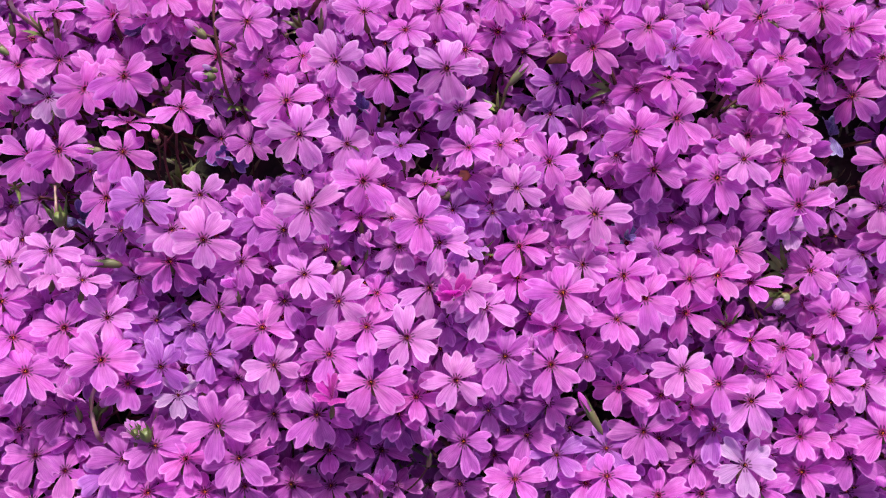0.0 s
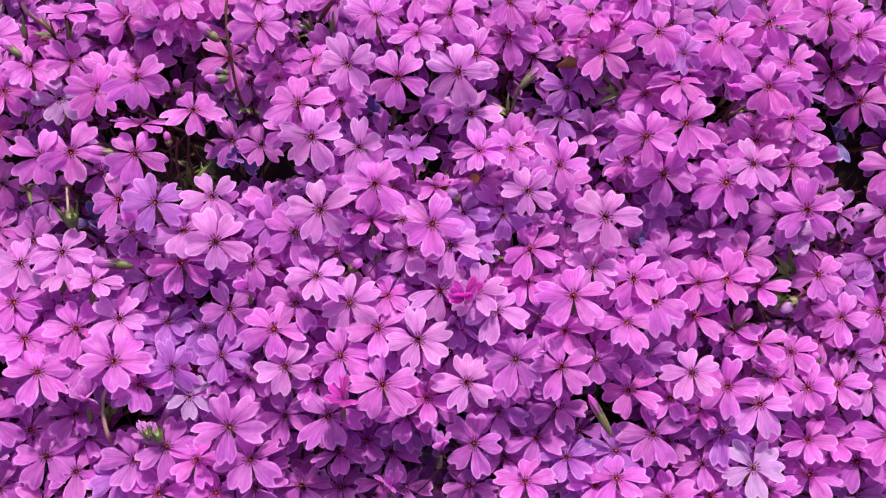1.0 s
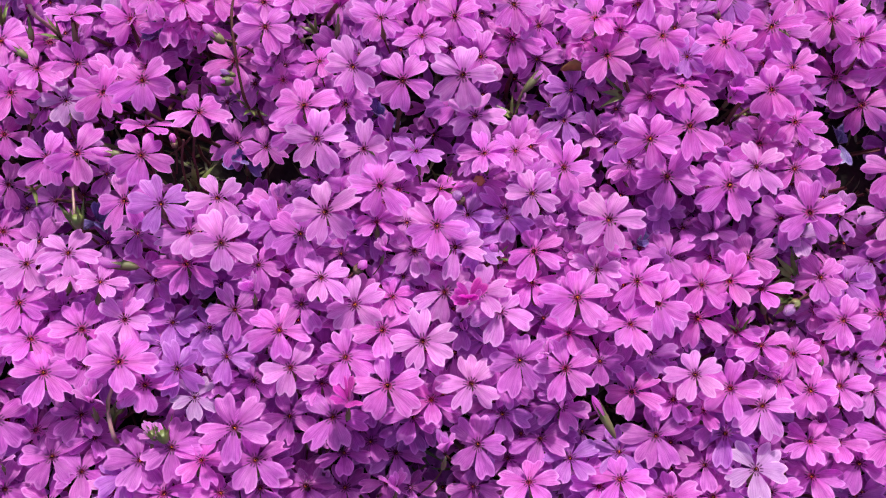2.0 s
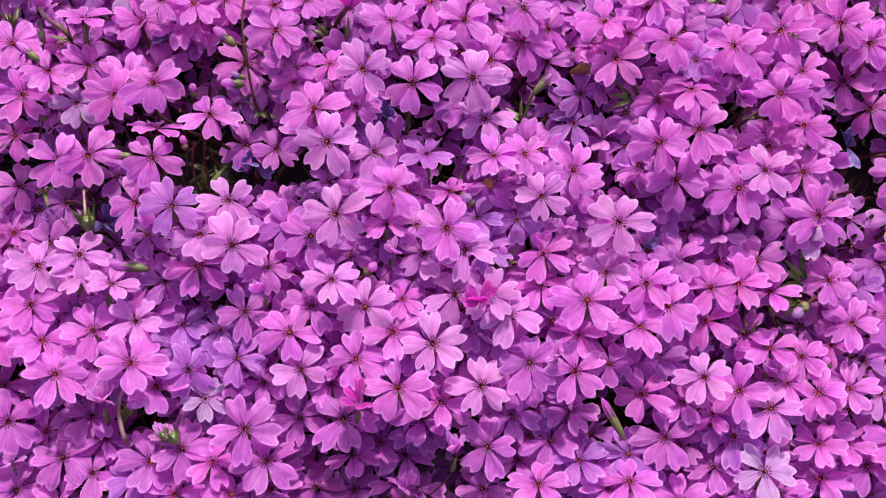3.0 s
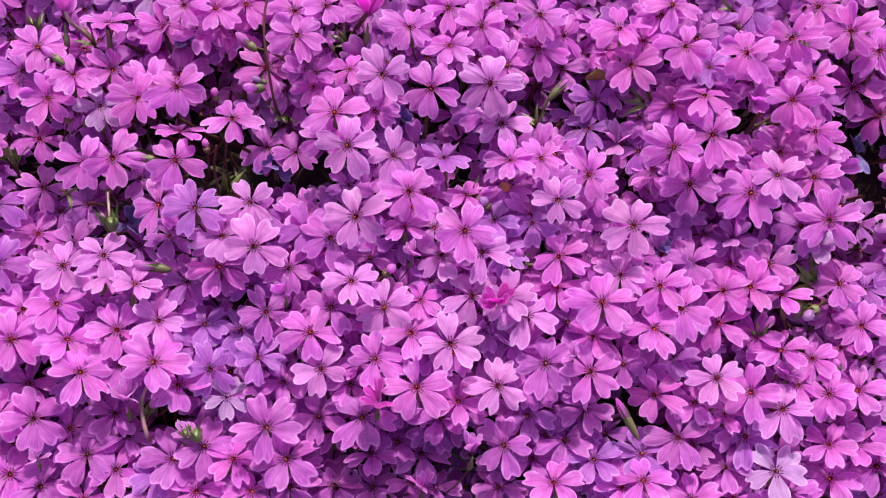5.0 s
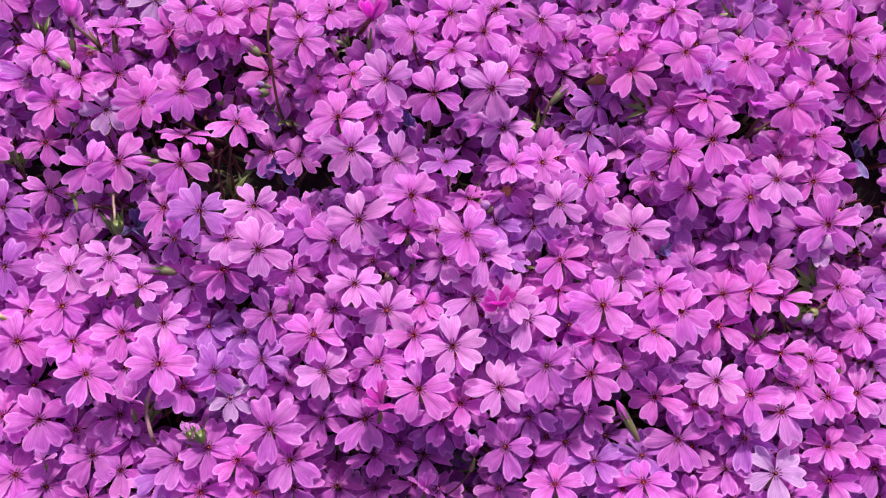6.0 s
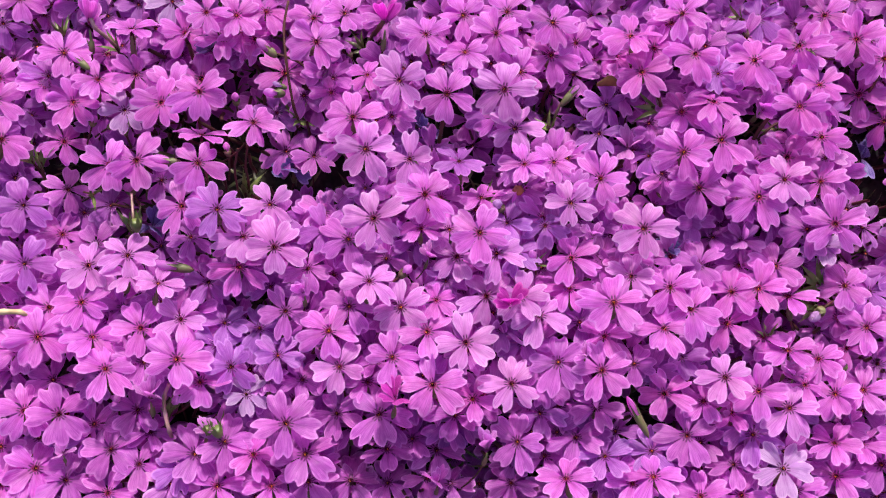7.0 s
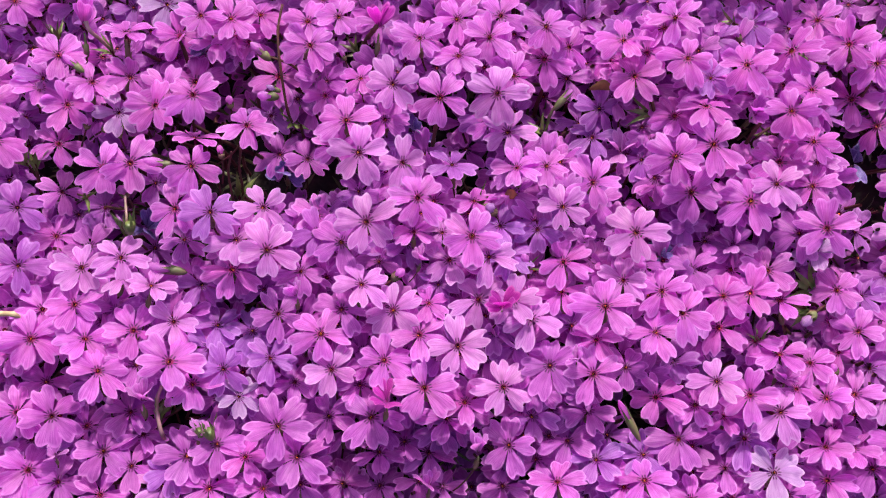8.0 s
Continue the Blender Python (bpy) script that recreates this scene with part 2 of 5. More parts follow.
def petal_shape(form, rows=11, cols=15):
    """A wedge-shaped petal of length 1 along +Y: a narrow claw, nearly straight sides, two rounded lobes with a notch between.
    form: droop, cup, notch, skew, width, twist, curl of one side."""
    droop, cup, notch, skew, width, twist, curl = form
    verts, uvs, rims = [], [], []
    for r in range(rows):
        a = r / (rows - 1)
        for c in range(cols):
            b = math.sin(math.pi / 2 * (2 * c / (cols - 1) - 1))
            rims.append((max(abs(b) * min(1.0, a * 1.6), a ** 1.5), 0.0))
            tip = 1.0 - notch * math.exp(-(abs(b - skew) / 0.27) ** 1.6) - 0.23 * abs(b) ** 5.2 + 0.02 * math.sin(7 * b + 20 * skew)
            y = 0.05 + a * (tip - 0.05)
            half = 0.035 + (width - 0.035) * min(1.0, a / 0.95) * (1 + 0.20 * math.sin(math.pi * min(1.0, a / 0.95)))
            half *= 1 - 0.07 * max(0.0, a - 0.80) / 0.2
            x = half * b + skew * 0.16 * a * a
            z = 0.06 * (1 - math.exp(-6 * max(0.0, y - 0.07))) - droop * max(0.0, y - 0.3) ** 2 + cup * (half * b) ** 2 + twist * half * b * y
            z += curl * max(0.0, b * (1 if curl > 0 else -1)) ** 3 * a * a * 0.30
            z += 0.022 * math.sin(4 * b + 5 * y + 9 * skew) * a - 0.030 * math.exp(-(b / 0.22) ** 2) * math.sin(math.pi * min(1.0, a * 1.05))
            z += 0.012 * math.sin(11 * b + 30 * skew) * a * a
            verts.append((x, y, z))
            uvs.append((half * b / 0.9 + 0.5, y))
    return verts, grid_faces(rows, cols), uvs, rims


FORMS = [(0.18, -0.70, 0.17, 0.02, 0.325, 0.05, 0.0), (0.28, -0.60, 0.14, -0.12, 0.295, -0.16, 0.2), (0.05, 0.60, 0.19, 0.08, 0.320, 0.12, 0.0),
         (0.36, -0.30, 0.16, 0.06, 0.335, 0.18, -0.3), (0.24, -1.00, 0.23, -0.05, 0.315, -0.10, 0.0), (0.10, 0.30, 0.12, 0.14, 0.305, -0.18, 0.3),
         (0.10, 1.30, 0.17, -0.10, 0.310, 0.22, 0.4), (0.26, -1.70, 0.20, 0.07, 0.320, 0.08, -0.2), (0.52, 0.40, 0.15, -0.03, 0.330, -0.28, -0.5)]
PETALS = {}


def petal_mesh(form, material):
    if (form, material.name) not in PETALS:
        v, f, uv, rim = petal_shape(FORMS[form])
        PETALS[form, material.name] = link_mesh("petal", v, f, [material], uvs=uv, rims=rim)
    return PETALS[form, material.name]


def lathe(profile, sides, centre=lambda z: (0.0, 0.0)):
    """Rings of (radius, z) round the z axis; centre bends the axis."""
    verts, faces = [], []
    for r, z in profile:
        cx, cy = centre(z)
        verts += [(cx + r * math.cos(2 * math.pi * i / sides), cy + r * math.sin(2 * math.pi * i / sides), z) for i in range(sides)]
    for k in range(len(profile) - 1):
        for i in range(sides):
            j = (i + 1) % sides
            faces.append((k * sides + i, k * sides + j, (k + 1) * sides + j, (k + 1) * sides + i))
    faces.append(tuple(reversed(range(sides))))
    faces.append(tuple(range((len(profile) - 1) * sides, len(profile) * sides)))
    return verts, faces


def joined(pieces):
    verts, faces = [], []
    for v, f in pieces:
        n = len(verts)
        verts += v
        faces += [tuple(i + n for i in g) for g in f]
    return verts, faces


def moved(piece, m):
    return [tuple(m @ Vector(v)) for v in piece[0]], piece[1]


def blade(length, width, bend, rows=6):
    """A narrow pointed leaf along +Z that bends towards +Y, with a keel."""
    verts = []
    for r in range(rows):
        a = r / (rows - 1)
        w = width * (0.45 + 0.55 * math.sin(math.pi * min(1.0, a * 1.1 + 0.12))) * (1 - a ** 4 * 0.95)
        y, z = bend * length * a * a, length * a * (1 - 0.25 * abs(bend) * a)
        verts += [(-w / 2, y + 0.18 * w, z), (0, y, z), (w / 2, y + 0.18 * w, z)]
    return verts, grid_faces(rows, 3)


def bend_axis(z):
    return 0.10 * z * z, -0.05 * z * z


throat_mesh = link_mesh("throat", *lathe([(0.02, -0.30), (0.048, -0.10), (0.058, 0.0), (0.084, 0.036), (0.066, 0.028), (0.042, -0.06), (0.01, -0.14)], 10), [THROAT])
stamen_mesh = link_mesh("anther_tuft", *joined([moved(lathe([(0.004, -0.14), (0.008, -0.05), (0.014, -0.03), (0.018, -0.012), (0.013, 0.004), (0.004, 0.010)], 6),
                        pose(0.025 * math.cos(a), 0.025 * math.sin(a), 0.012 * k, 12 * k, 9, 0)) for k, a in enumerate((0.4, 2.3, 4.4))]), [POLLEN])
calyx_mesh = link_mesh("calyx", *joined([lathe([(0.03, -0.20), (0.048, -0.35), (0.055, -0.55), (0.095, -0.62), (0.11, -0.85), (0.085, -1.0), (0.03, -1.05)], 8, bend_axis)]
                       + [moved(blade(0.42, 0.07, 0.12, 4), pose(0.07 + 0.08 * math.cos(1.2566 * k), 0.08 * math.sin(1.2566 * k) - 0.04, -0.85, 0, 8, 72 * k - 90)) for k in range(5)]), [CALYX])
stem_mesh = link_mesh("stem", *lathe([(0.040, -0.98), (0.038, -1.4), (0.036, -1.9), (0.04, -2.5), (0.03, -3.1)], 6, bend_axis), [STEM])
LABELS = {"petal_pink": "orchid-pink moss phlox flower with dark-marked eye and yellow stamens",
          "petal_deep_shade_pink": "deep orchid-pink moss phlox flower with dark-marked eye and yellow stamens, its tone partly painted shade",
          "petal_shade_violet": "moss phlox flower sitting low among its neighbours, their shade painted in as violet-pink",
          "petal_rose": "rose-pink moss phlox flower with a crimson eye",
          "petal_pale": "pale orchid-pink moss phlox flower with a dark-marked eye",
          "petal_shade_lilac": "moss phlox flower among pinker ones, bluish-lilac partly painted in for shade",
          "petal_faded": "faded whitish lilac moss phlox flower, past its best"}
FLOWERS = {}
PLACES = []


def bloom(s, q, h, turn, tilt, spin, size, material=PINK, offsets=None, lengths=(100,) * 5):
    """One open flower with five petals: place on the bank, the way it faces, its own turn, and its radius, in mm and degrees;
    offsets and lengths: how far each petal strays from the even star, in degrees, and its length in percent."""
    m = BANK @ pose(s, q, h, 0, 0, turn) @ pose(0, 0, 0, tilt, 0, 0) @ pose(0, 0, 0, 0, 0, spin) @ Matrix.Diagonal((size, size, size, 1))
    PLACES.append((s, q, h))
    kind = (material.name, random.randrange(4))
    if kind not in FLOWERS:
        flower = tagged(new("phlox_flower"), LABELS[material.name], "flower", "moss phlox flowers on the cushion")
        flower.empty_display_size = 0.3
        for k in range(5):
            part("petal", petal_mesh((kind[1] * 2 + k * k) % 6, material), flower)
        throat = part("throat", throat_mesh, flower, "dark purple throat")
        part("anther_tuft", stamen_mesh, throat, "orange-yellow stamens")
        stem = part("stem", stem_mesh, flower)
        part("calyx", calyx_mesh, stem, "green and reddish calyx")
        flower.matrix_basis = m
        FLOWERS[kind] = flower
    else:
        flower = copy_thing(FLOWERS[kind], m @ Matrix.Diagonal((*(1 / a for a in FLOWERS[kind].scale), 1)))
    petals = [c for c in flower.children if c.name.split(".")[0] == "petal"]
    for k, p in enumerate(petals):
        loose = 0.4 if tilt > 45 else 1.0
        p.data = petal_mesh(random.choice((2, 5, 5) if tilt > 45 else (0, 0, 1, 1, 2, 3, 3, 4, 4, 5, 6, 7, 8)), material)
        stray = random.gauss(0, 4) if offsets is None else offsets[k]
        p.rotation_euler = Euler((radians(random.gauss(-1, 7) * loose), radians(random.gauss(0, 9) * loose), radians(-72 * k - stray)))
        p.scale = (random.gauss(1.05, 0.06), lengths[k] / 101 * random.gauss(1.0, 0.02), 1.0)
        p.location = (0, 0, 0.012 * (k % 2) + 0.005 * k)
    # stamens stand unevenly in the throat, sunk in some flowers
    throat = next(c for c in flower.children if c.name.split(".")[0] == "throat")
    throat.scale = (random.uniform(0.9, 1.2), random.uniform(0.9, 1.2), 1.0)
    tuft = throat.children[0]
    tuft.scale = (random.uniform(0.45, 0.85), random.uniform(0.5, 1.0), random.uniform(0.7, 1.1))
    tuft.location = (random.uniform(-0.022, 0.022), random.uniform(-0.022, 0.022), random.choice((-0.02, -0.005, 0.01, 0.02)))
    tuft.rotation_euler = Euler((0, 0, random.uniform(0, 6.28)))
    return flower


# ---- ground and cushion ----
def ground_sheet():
    bm = bmesh.new()
    rings = [0.0, 0.1, 0.2, 0.3, 0.4, 0.55, 0.8, 1.2, 2, 4, 10, 40, 200, 1500]
    previous = None
    for k, r in enumerate(rings):
        ring = [bm.verts.new((r * math.cos(a), 0.02 + r * math.sin(a), 0.006 * noise.noise(Vector((r * math.cos(a) * 9, r * math.sin(a) * 9, 0))) * (r < 3) - 0.004))
                for a in (2 * math.pi * i / 64 for i in range(64))] if k else [bm.verts.new((0, 0.02, -0.004))]
        if k == 1:
            for i in range(64):
                bm.faces.new((previous[0], ring[i], ring[(i + 1) % 64]))
        elif k > 1:
            for i in range(64):
                bm.faces.new((previous[i], ring[i], ring[(i + 1) % 64], previous[(i + 1) % 64]))
        previous = ring
    me = bpy.data.meshes.new("ground")
    bm.to_mesh(me)
    bm.free()
    me.materials.append(SOIL)
    return tagged(new("ground", me), "dark crumbly garden soil round the flower cushion", "soil", kind="structure")


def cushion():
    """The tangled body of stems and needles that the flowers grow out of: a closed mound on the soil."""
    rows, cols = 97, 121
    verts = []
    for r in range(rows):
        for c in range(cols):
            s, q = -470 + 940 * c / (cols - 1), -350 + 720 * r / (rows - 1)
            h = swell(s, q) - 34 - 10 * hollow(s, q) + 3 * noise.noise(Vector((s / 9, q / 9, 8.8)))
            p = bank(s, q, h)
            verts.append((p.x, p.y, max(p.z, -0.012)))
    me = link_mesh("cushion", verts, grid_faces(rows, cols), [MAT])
    return tagged(new("foliage_cushion", me), "tangled mound of moss phlox foliage on the soil, coloured near-black for shade", "plant", kind="stuff")


ground_sheet()
cushion()


def stuff_leaves():
    """Needle leaves and thin stems standing in the cushion, seen in the gaps."""
    rng = np.random.default_rng(5)
    needle, needle_f = [np.array(a) for a in blade(1.0, 0.13, 0.25, 4)]
    stalk, stalk_f = [np.array(a) for a in (lambda p: (p[0], p[1][:-2]))(lathe([(0.035, 0), (0.03, 0.5), (0.025, 1.0)], 4, lambda z: (0.12 * z * z, 0)))]
    all_v, all_f, all_m, count = [], [], [], 0
    for _ in range(9000):
        s, q = rng.uniform(-185, 185), rng.uniform(-110, 115)
        near = hollow(s, q)
        if rng.random() < (0.45 if near < 0.3 else 0.85):
            continue
        woody = rng.random() < 0.22
        h = swell(s, q) - 33 - 10 * near
        length = rng.uniform(18, 28) if woody else rng.uniform(6, 11)
        m = np.array(BANK @ pose(s, q, h + (0 if woody else rng.uniform(0, 9)), 0, 0, rng.uniform(0, 360)) @ pose(0, 0, 0, rng.normal(0, 16 if woody else 42), 0, rng.uniform(0, 360)))[:3]
        v, f = (stalk, stalk_f) if woody else (needle, needle_f)
        all_v.append((v * length) @ m[:, :3].T + m[:, 3])
        all_f += (f + count).tolist()
        all_m += [1 if woody else 0] * len(f)
        count += len(v)
    me = link_mesh("needle_leaves", np.concatenate(all_v).tolist(), [tuple(f) for f in all_f], [LEAF, STEM], all_m)
    return tagged(new("needle_leaves", me), "short green needle leaves and thin stems between the flowers", "foliage", kind="stuff")


stuff_leaves()

# ---- the flowers that can be told apart ----
P, D, V, R, W, F, L = PINK, DEEP_SHADE_PINK, SHADE_VIOLET, ROSE, PALE, FADED, SHADE_LILAC
# V, L and often D put the neighbours' shade into the petal colour
bloom(-97.1, 52.5, 3.5, 106, 19, 79, 10.1, P, (-1, -14, -14, 14, 1), (94, 112, 86, 96, 90))
bloom(-110.0, 49.6, 0.6, 104, 15, 35, 9.9, R, (-3, -14, 0, 0, 3), (108, 106, 100, 100, 86))
bloom(-131.3, 57.0, 0.5, 142, 31, 166, 9.9, P, (3, -3, 0, -14, -5), (109, 90, 100, 86, 86))
bloom(-120.5, 60.3, -3.1, 105, 31, -114, 8.8, P, (-4, 2, 0, 0, 0), (86, 112, 100, 100, 100))
bloom(-138.5, 49.1, 0.9, 98, 25, -81, 9.4, R, (2, 14, 14, -2, -14), (93, 86, 90, 111, 86))
bloom(-143.6, 66.4, -0.5, 139, 27, 48, 10.1, P, (6, 14, 0, 0, -14), (97, 86, 100, 100, 89))
bloom(-122.1, 75.0, -0.8, 166, 50, -136, 9.7, P, (0, -1, 14, -5, -9), (100, 112, 86, 86, 87))
bloom(-107.5, 78.2, -10.6, 113, 17, 42, 9.6, R, (6, -2, 0, 0, -9), (106, 98, 100, 100, 86))
bloom(-97.1, 80.6, 1.0, 103, 20, 41, 8.6, P, (7, 0, 0, 0, 14), (86, 100, 100, 100, 86))
bloom(-95.7, 28.7, 4.8, 121, 17, 65, 9.6, P, (6, -14, -4, 5, 5), (112, 99, 86, 86, 104))
bloom(-115.8, 29.4, 3.1, 131, 16, -76, 10.3, P, (-7, 6, 0, 0, 0), (103, 112, 100, 100, 100))
bloom(-123.2, 27.3, 5.8, 131, 23, 76, 9.5, P, (10, -3, -13, 0, 14), (93, 106, 93, 100, 112))
bloom(-96.7, 39.1, -0.4, 172, 60, -159, 9.3, P)
bloom(-78.4, 41.7, 6.5, 143, 27, 47, 9.8, P, (-6, -8, 11, 14, 14), (89, 107, 86, 86, 104))
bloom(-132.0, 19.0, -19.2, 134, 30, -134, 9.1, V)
bloom(-143.3, 22.6, -10.7, 114, 45, 23, 8.4, D)
bloom(-149.2, 6.4, -10.4, 133, 34, -160, 6.9, R)
bloom(-127.8, -4.5, 4.3, 130, 29, 21, 9.4, W, (6, -5, 0, -2, 14), (95, 102, 100, 98, 92))
bloom(-116.6, -1.0, 2.6, 144, 29, -164, 9.2, W, (-1, 0, 0, 0, -2), (112, 100, 100, 100, 91))
bloom(-115.1, -7.2, 2.9, 152, 45, -1, 8.9, W, (4, 2, 0, 3, 14), (91, 105, 100, 86, 88))
bloom(-106.1, -9.8, 3.5, 161, 53, 125, 8.0, W, (5, 0, 7, 0, 0), (102, 100, 86, 100, 100))
bloom(-99.8, 14.6, 4.9, 154, 8, -140, 9.4, P, (0, 0, 7, 0, -12), (100, 100, 91, 112, 91))
bloom(-88.1, 13.3, 7.1, 133, 22, -110, 9.7, L)
bloom(-80.3, 5.2, 3.9, 143, 23, -45, 9.6, W, (-1, 0, 0, 0, 1), (112, 100, 100, 100, 92))
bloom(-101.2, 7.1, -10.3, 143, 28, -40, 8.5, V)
bloom(-82.5, -3.6, -1.6, 146, 24, -50, 9.7, R, (-4, 0, 0, 2, 2), (103, 100, 100, 112, 106))
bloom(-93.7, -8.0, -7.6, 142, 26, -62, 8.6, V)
bloom(-99.0, -20.7, 1.3, 138, 26, -155, 9.0, W, (-1, 14, 0, 0, 0), (104, 86, 100, 100, 100))
bloom(-110.3, -23.7, 4.2, 139, 30, -109, 9.3, P, (0, -14, -14, 0, 0), (104, 112, 112, 100, 100))
bloom(-128.4, -16.1, 5.6, 134, 32, 175, 9.1, P, (1, -14, 0, -14, 0), (98, 86, 100, 98, 100))
bloom(-141.3, -17.4, -0.8, 137, 35, 49, 9.5, P)
bloom(-124.0, -17.0, -4.7, 144, 34, -151, 7.4, D)
bloom(-124.1, -26.7, 6.1, 156, 43, -68, 9.6, P, (0, 0, -1, 0, 0), (97, 100, 104, 100, 100))
bloom(-97.5, -33.1, 7.6, 134, 29, -160, 10.6, P, (3, -4, -6, 14, -2), (103, 104, 91, 90, 107))
bloom(-118.1, -36.2, 9.3, 144, 36, -123, 9.5, P, (-3, 14, 7, -6, 2), (86, 92, 109, 108, 95))
bloom(-109.0, -34.1, 3.1, 147, 22, -126, 9.1, D, (-3, 0, 0, 6, 14), (112, 100, 100, 86, 112))
bloom(-139.4, -40.0, -3.7, 146, 39, 130, 8.6, D)
bloom(-91.5, -39.8, 2.6, 157, 31, 41, 9.2, P, (8, 0, 0, 0, -10), (94, 100, 100, 100, 104))
bloom(-133.8, -50.1, 2.6, 124, 34, 49, 10.2, D, (-9, 0, 0, -1, 11), (100, 100, 100, 93, 101))
bloom(-112.6, -48.8, -4.4, 153, 39, 139, 9.1, D)
bloom(-108.0, -55.7, -4.4, 155, 39, -32, 8.0, D)
bloom(-117.8, -60.5, 1.1, 166, 26, 136, 9.8, D, (-7, 0, 5, -5, 6), (108, 100, 98, 91, 99))
bloom(-109.2, -64.7, 0.7, 147, 35, -177, 8.9, D, (-5, 0, 0, 4, 0), (104, 100, 100, 93, 100))
bloom(-92.6, -61.6, 0.2, 146, 31, -128, 9.9, D, (-3, 0, 14, 0, 4), (112, 100, 92, 100, 105))
bloom(-83.6, -57.8, 0.3, 135, 34, -155, 9.4, D, (-3, -10, 10, 0, 0), (111, 97, 105, 100, 100))
bloom(-89.7, -28.3, -7.0, 147, 27, -156, 9.4, L, (-1, 0, 0, 0, 0), (112, 100, 100, 100, 100))
bloom(-82.6, -34.9, 1.4, 111, 35, 52, 9.1, L, (0, 0, 0, -14, 2), (100, 100, 100, 86, 108))
bloom(-79.6, -25.2, -8.7, 155, 30, 92, 9.1, L, (0, 0, 0, 0, 1), (100, 100, 100, 110, 108))
bloom(-131.4, -69.9, 0.0, 148, 40, -159, 9.1, D)
bloom(-74.7, -61.4, 0.1, 161, 36, 47, 8.8, R, (1, -1, 0, 0, 0), (105, 97, 100, 100, 100))
bloom(-59.6, 69.3, 5.5, 108, 12, 84, 9.7, P, (-3, 6, -14, 14, 10), (98, 103, 94, 93, 95))
bloom(-62.0, 80.3, -1.3, 149, 19, 125, 9.6, P)
bloom(-51.5, 81.3, 0.6, 144, 17, 46, 8.5, P, (-8, 0, 0, 0, 12), (86, 100, 100, 100, 91))
bloom(-24.3, 72.9, 4.2, 167, 14, -165, 9.3, P, (7, -1, -9, -3, 5), (86, 99, 88, 86, 110))
bloom(-11.5, 67.7, 2.6, -176, 22, -14, 9.1, P, (8, -5, 0, 14, 14), (86, 107, 100, 91, 104))
bloom(-32.6, 56.7, 5.3, 50, 9, -38, 9.5, W, (-14, 0, 11, 2, 3), (110, 96, 97, 91, 93))
bloom(-17.2, 52.8, 4.6, -15, 7, -165, 10.0, P, (6, -13, 4, 3, 0), (99, 99, 94, 100, 100))
bloom(-47.2, 44.3, 5.0, 150, 12, -163, 10.0, P, (-14, -14, -14, 6, -8), (112, 112, 112, 108, 96))
bloom(-35.1, 46.3, 0.7, 155, 16, -152, 8.2, P, (0, 14, -12, -5, 0), (100, 100, 95, 91, 100))
bloom(-42.3, 32.9, 8.7, 97, 6, -98, 10.2, W, (2, 1, 8, -4, -7), (89, 93, 102, 97, 106))
bloom(-28.7, 31.1, 4.5, -70, 8, 74, 8.9, W, (5, 7, 14, -12, -14), (110, 86, 105, 105, 93))
bloom(-71.4, 37.5, -12.5, 145, 14, -119, 9.3, D, (8, 0, 0, 1, -11), (92, 100, 100, 94, 112))
bloom(-61.7, 35.7, -11.3, 137, 15, 169, 8.3, D)
bloom(-43.4, 60.2, 0.4, 163, 21, -176, 7.2, R)
bloom(-72.1, 63.6, -8.4, 127, 16, 67, 10.8, R, (-1, 7, 0, 0, -5), (112, 99, 100, 100, 99))
bloom(-55.8, 56.1, -5.4, 142, 14, 165, 7.7, R)
bloom(-13.0, 31.8, -0.5, -179, 34, 151, 8.8, L)
bloom(-1.3, 74.9, 1.3, 176, 10, -13, 9.6, P, (-6, 14, 0, 0, 7), (86, 100, 100, 100, 107))
bloom(17.2, 78.3, 3.0, -144, 8, -21, 9.4, P, (0, -14, -5, 0, 8), (100, 89, 108, 100, 94))
bloom(17.2, 68.9, -1.5, -132, 7, -41, 10.0, R, (-2, -1, 0, 0, 4), (104, 103, 100, 100, 111))
bloom(25.5, 73.8, -2.7, 70, 17, 177, 8.8, P, (0, 0, -14, 0, 0), (112, 100, 86, 100, 100))
bloom(1.2, 54.1, 6.2, -25, 7, 10, 10.7, W, (-8, 3, 7, 2, -5), (92, 98, 99, 103, 100))
bloom(5.1, 43.2, -0.5, -166, 19, 75, 9.5, W, (-7, 0, 10, 0, 0), (112, 99, 91, 100, 100))
bloom(17.2, 31.1, 3.4, -161, 16, 120, 8.6, P, (-2, 6, -3, 0, 0), (97, 87, 90, 100, 100))
bloom(7.8, 30.1, 3.9, -173, 34, -99, 8.8, P)
bloom(42.1, 72.9, 5.4, -156, 34, 69, 10.1, R, (-1, -2, 12, -13, -14), (101, 86, 95, 104, 107))
bloom(50.7, 70.8, 1.0, -136, 19, -22, 8.8, R, (-2, -7, 0, 0, 0), (100, 86, 100, 100, 100))
bloom(45.8, 61.3, 4.3, -106, 17, -96, 9.5, R, (7, -10, 0, 14, 14), (110, 97, 100, 102, 109))
bloom(36.0, 53.5, -5.6, 78, 22, -7, 9.1, V)
bloom(25.5, 64.4, -7.1, -139, 13, 120, 9.0, D)
bloom(30.3, 50.4, -11.8, -145, 15, 87, 8.7, V)
bloom(31.6, 25.4, 5.7, -131, 12, -40, 9.3, P, (-5, 0, 11, -2, -6), (91, 100, 112, 100, 96))
bloom(56.8, 33.4, 9.6, -87, 15, -13, 10.0, P, (14, -3, 8, -5, 8), (90, 93, 102, 105, 86))
bloom(61.8, 66.0, 8.7, -107, 14, -125, 9.5, R, (-7, 0, -5, 14, 8), (86, 112, 86, 86, 112))
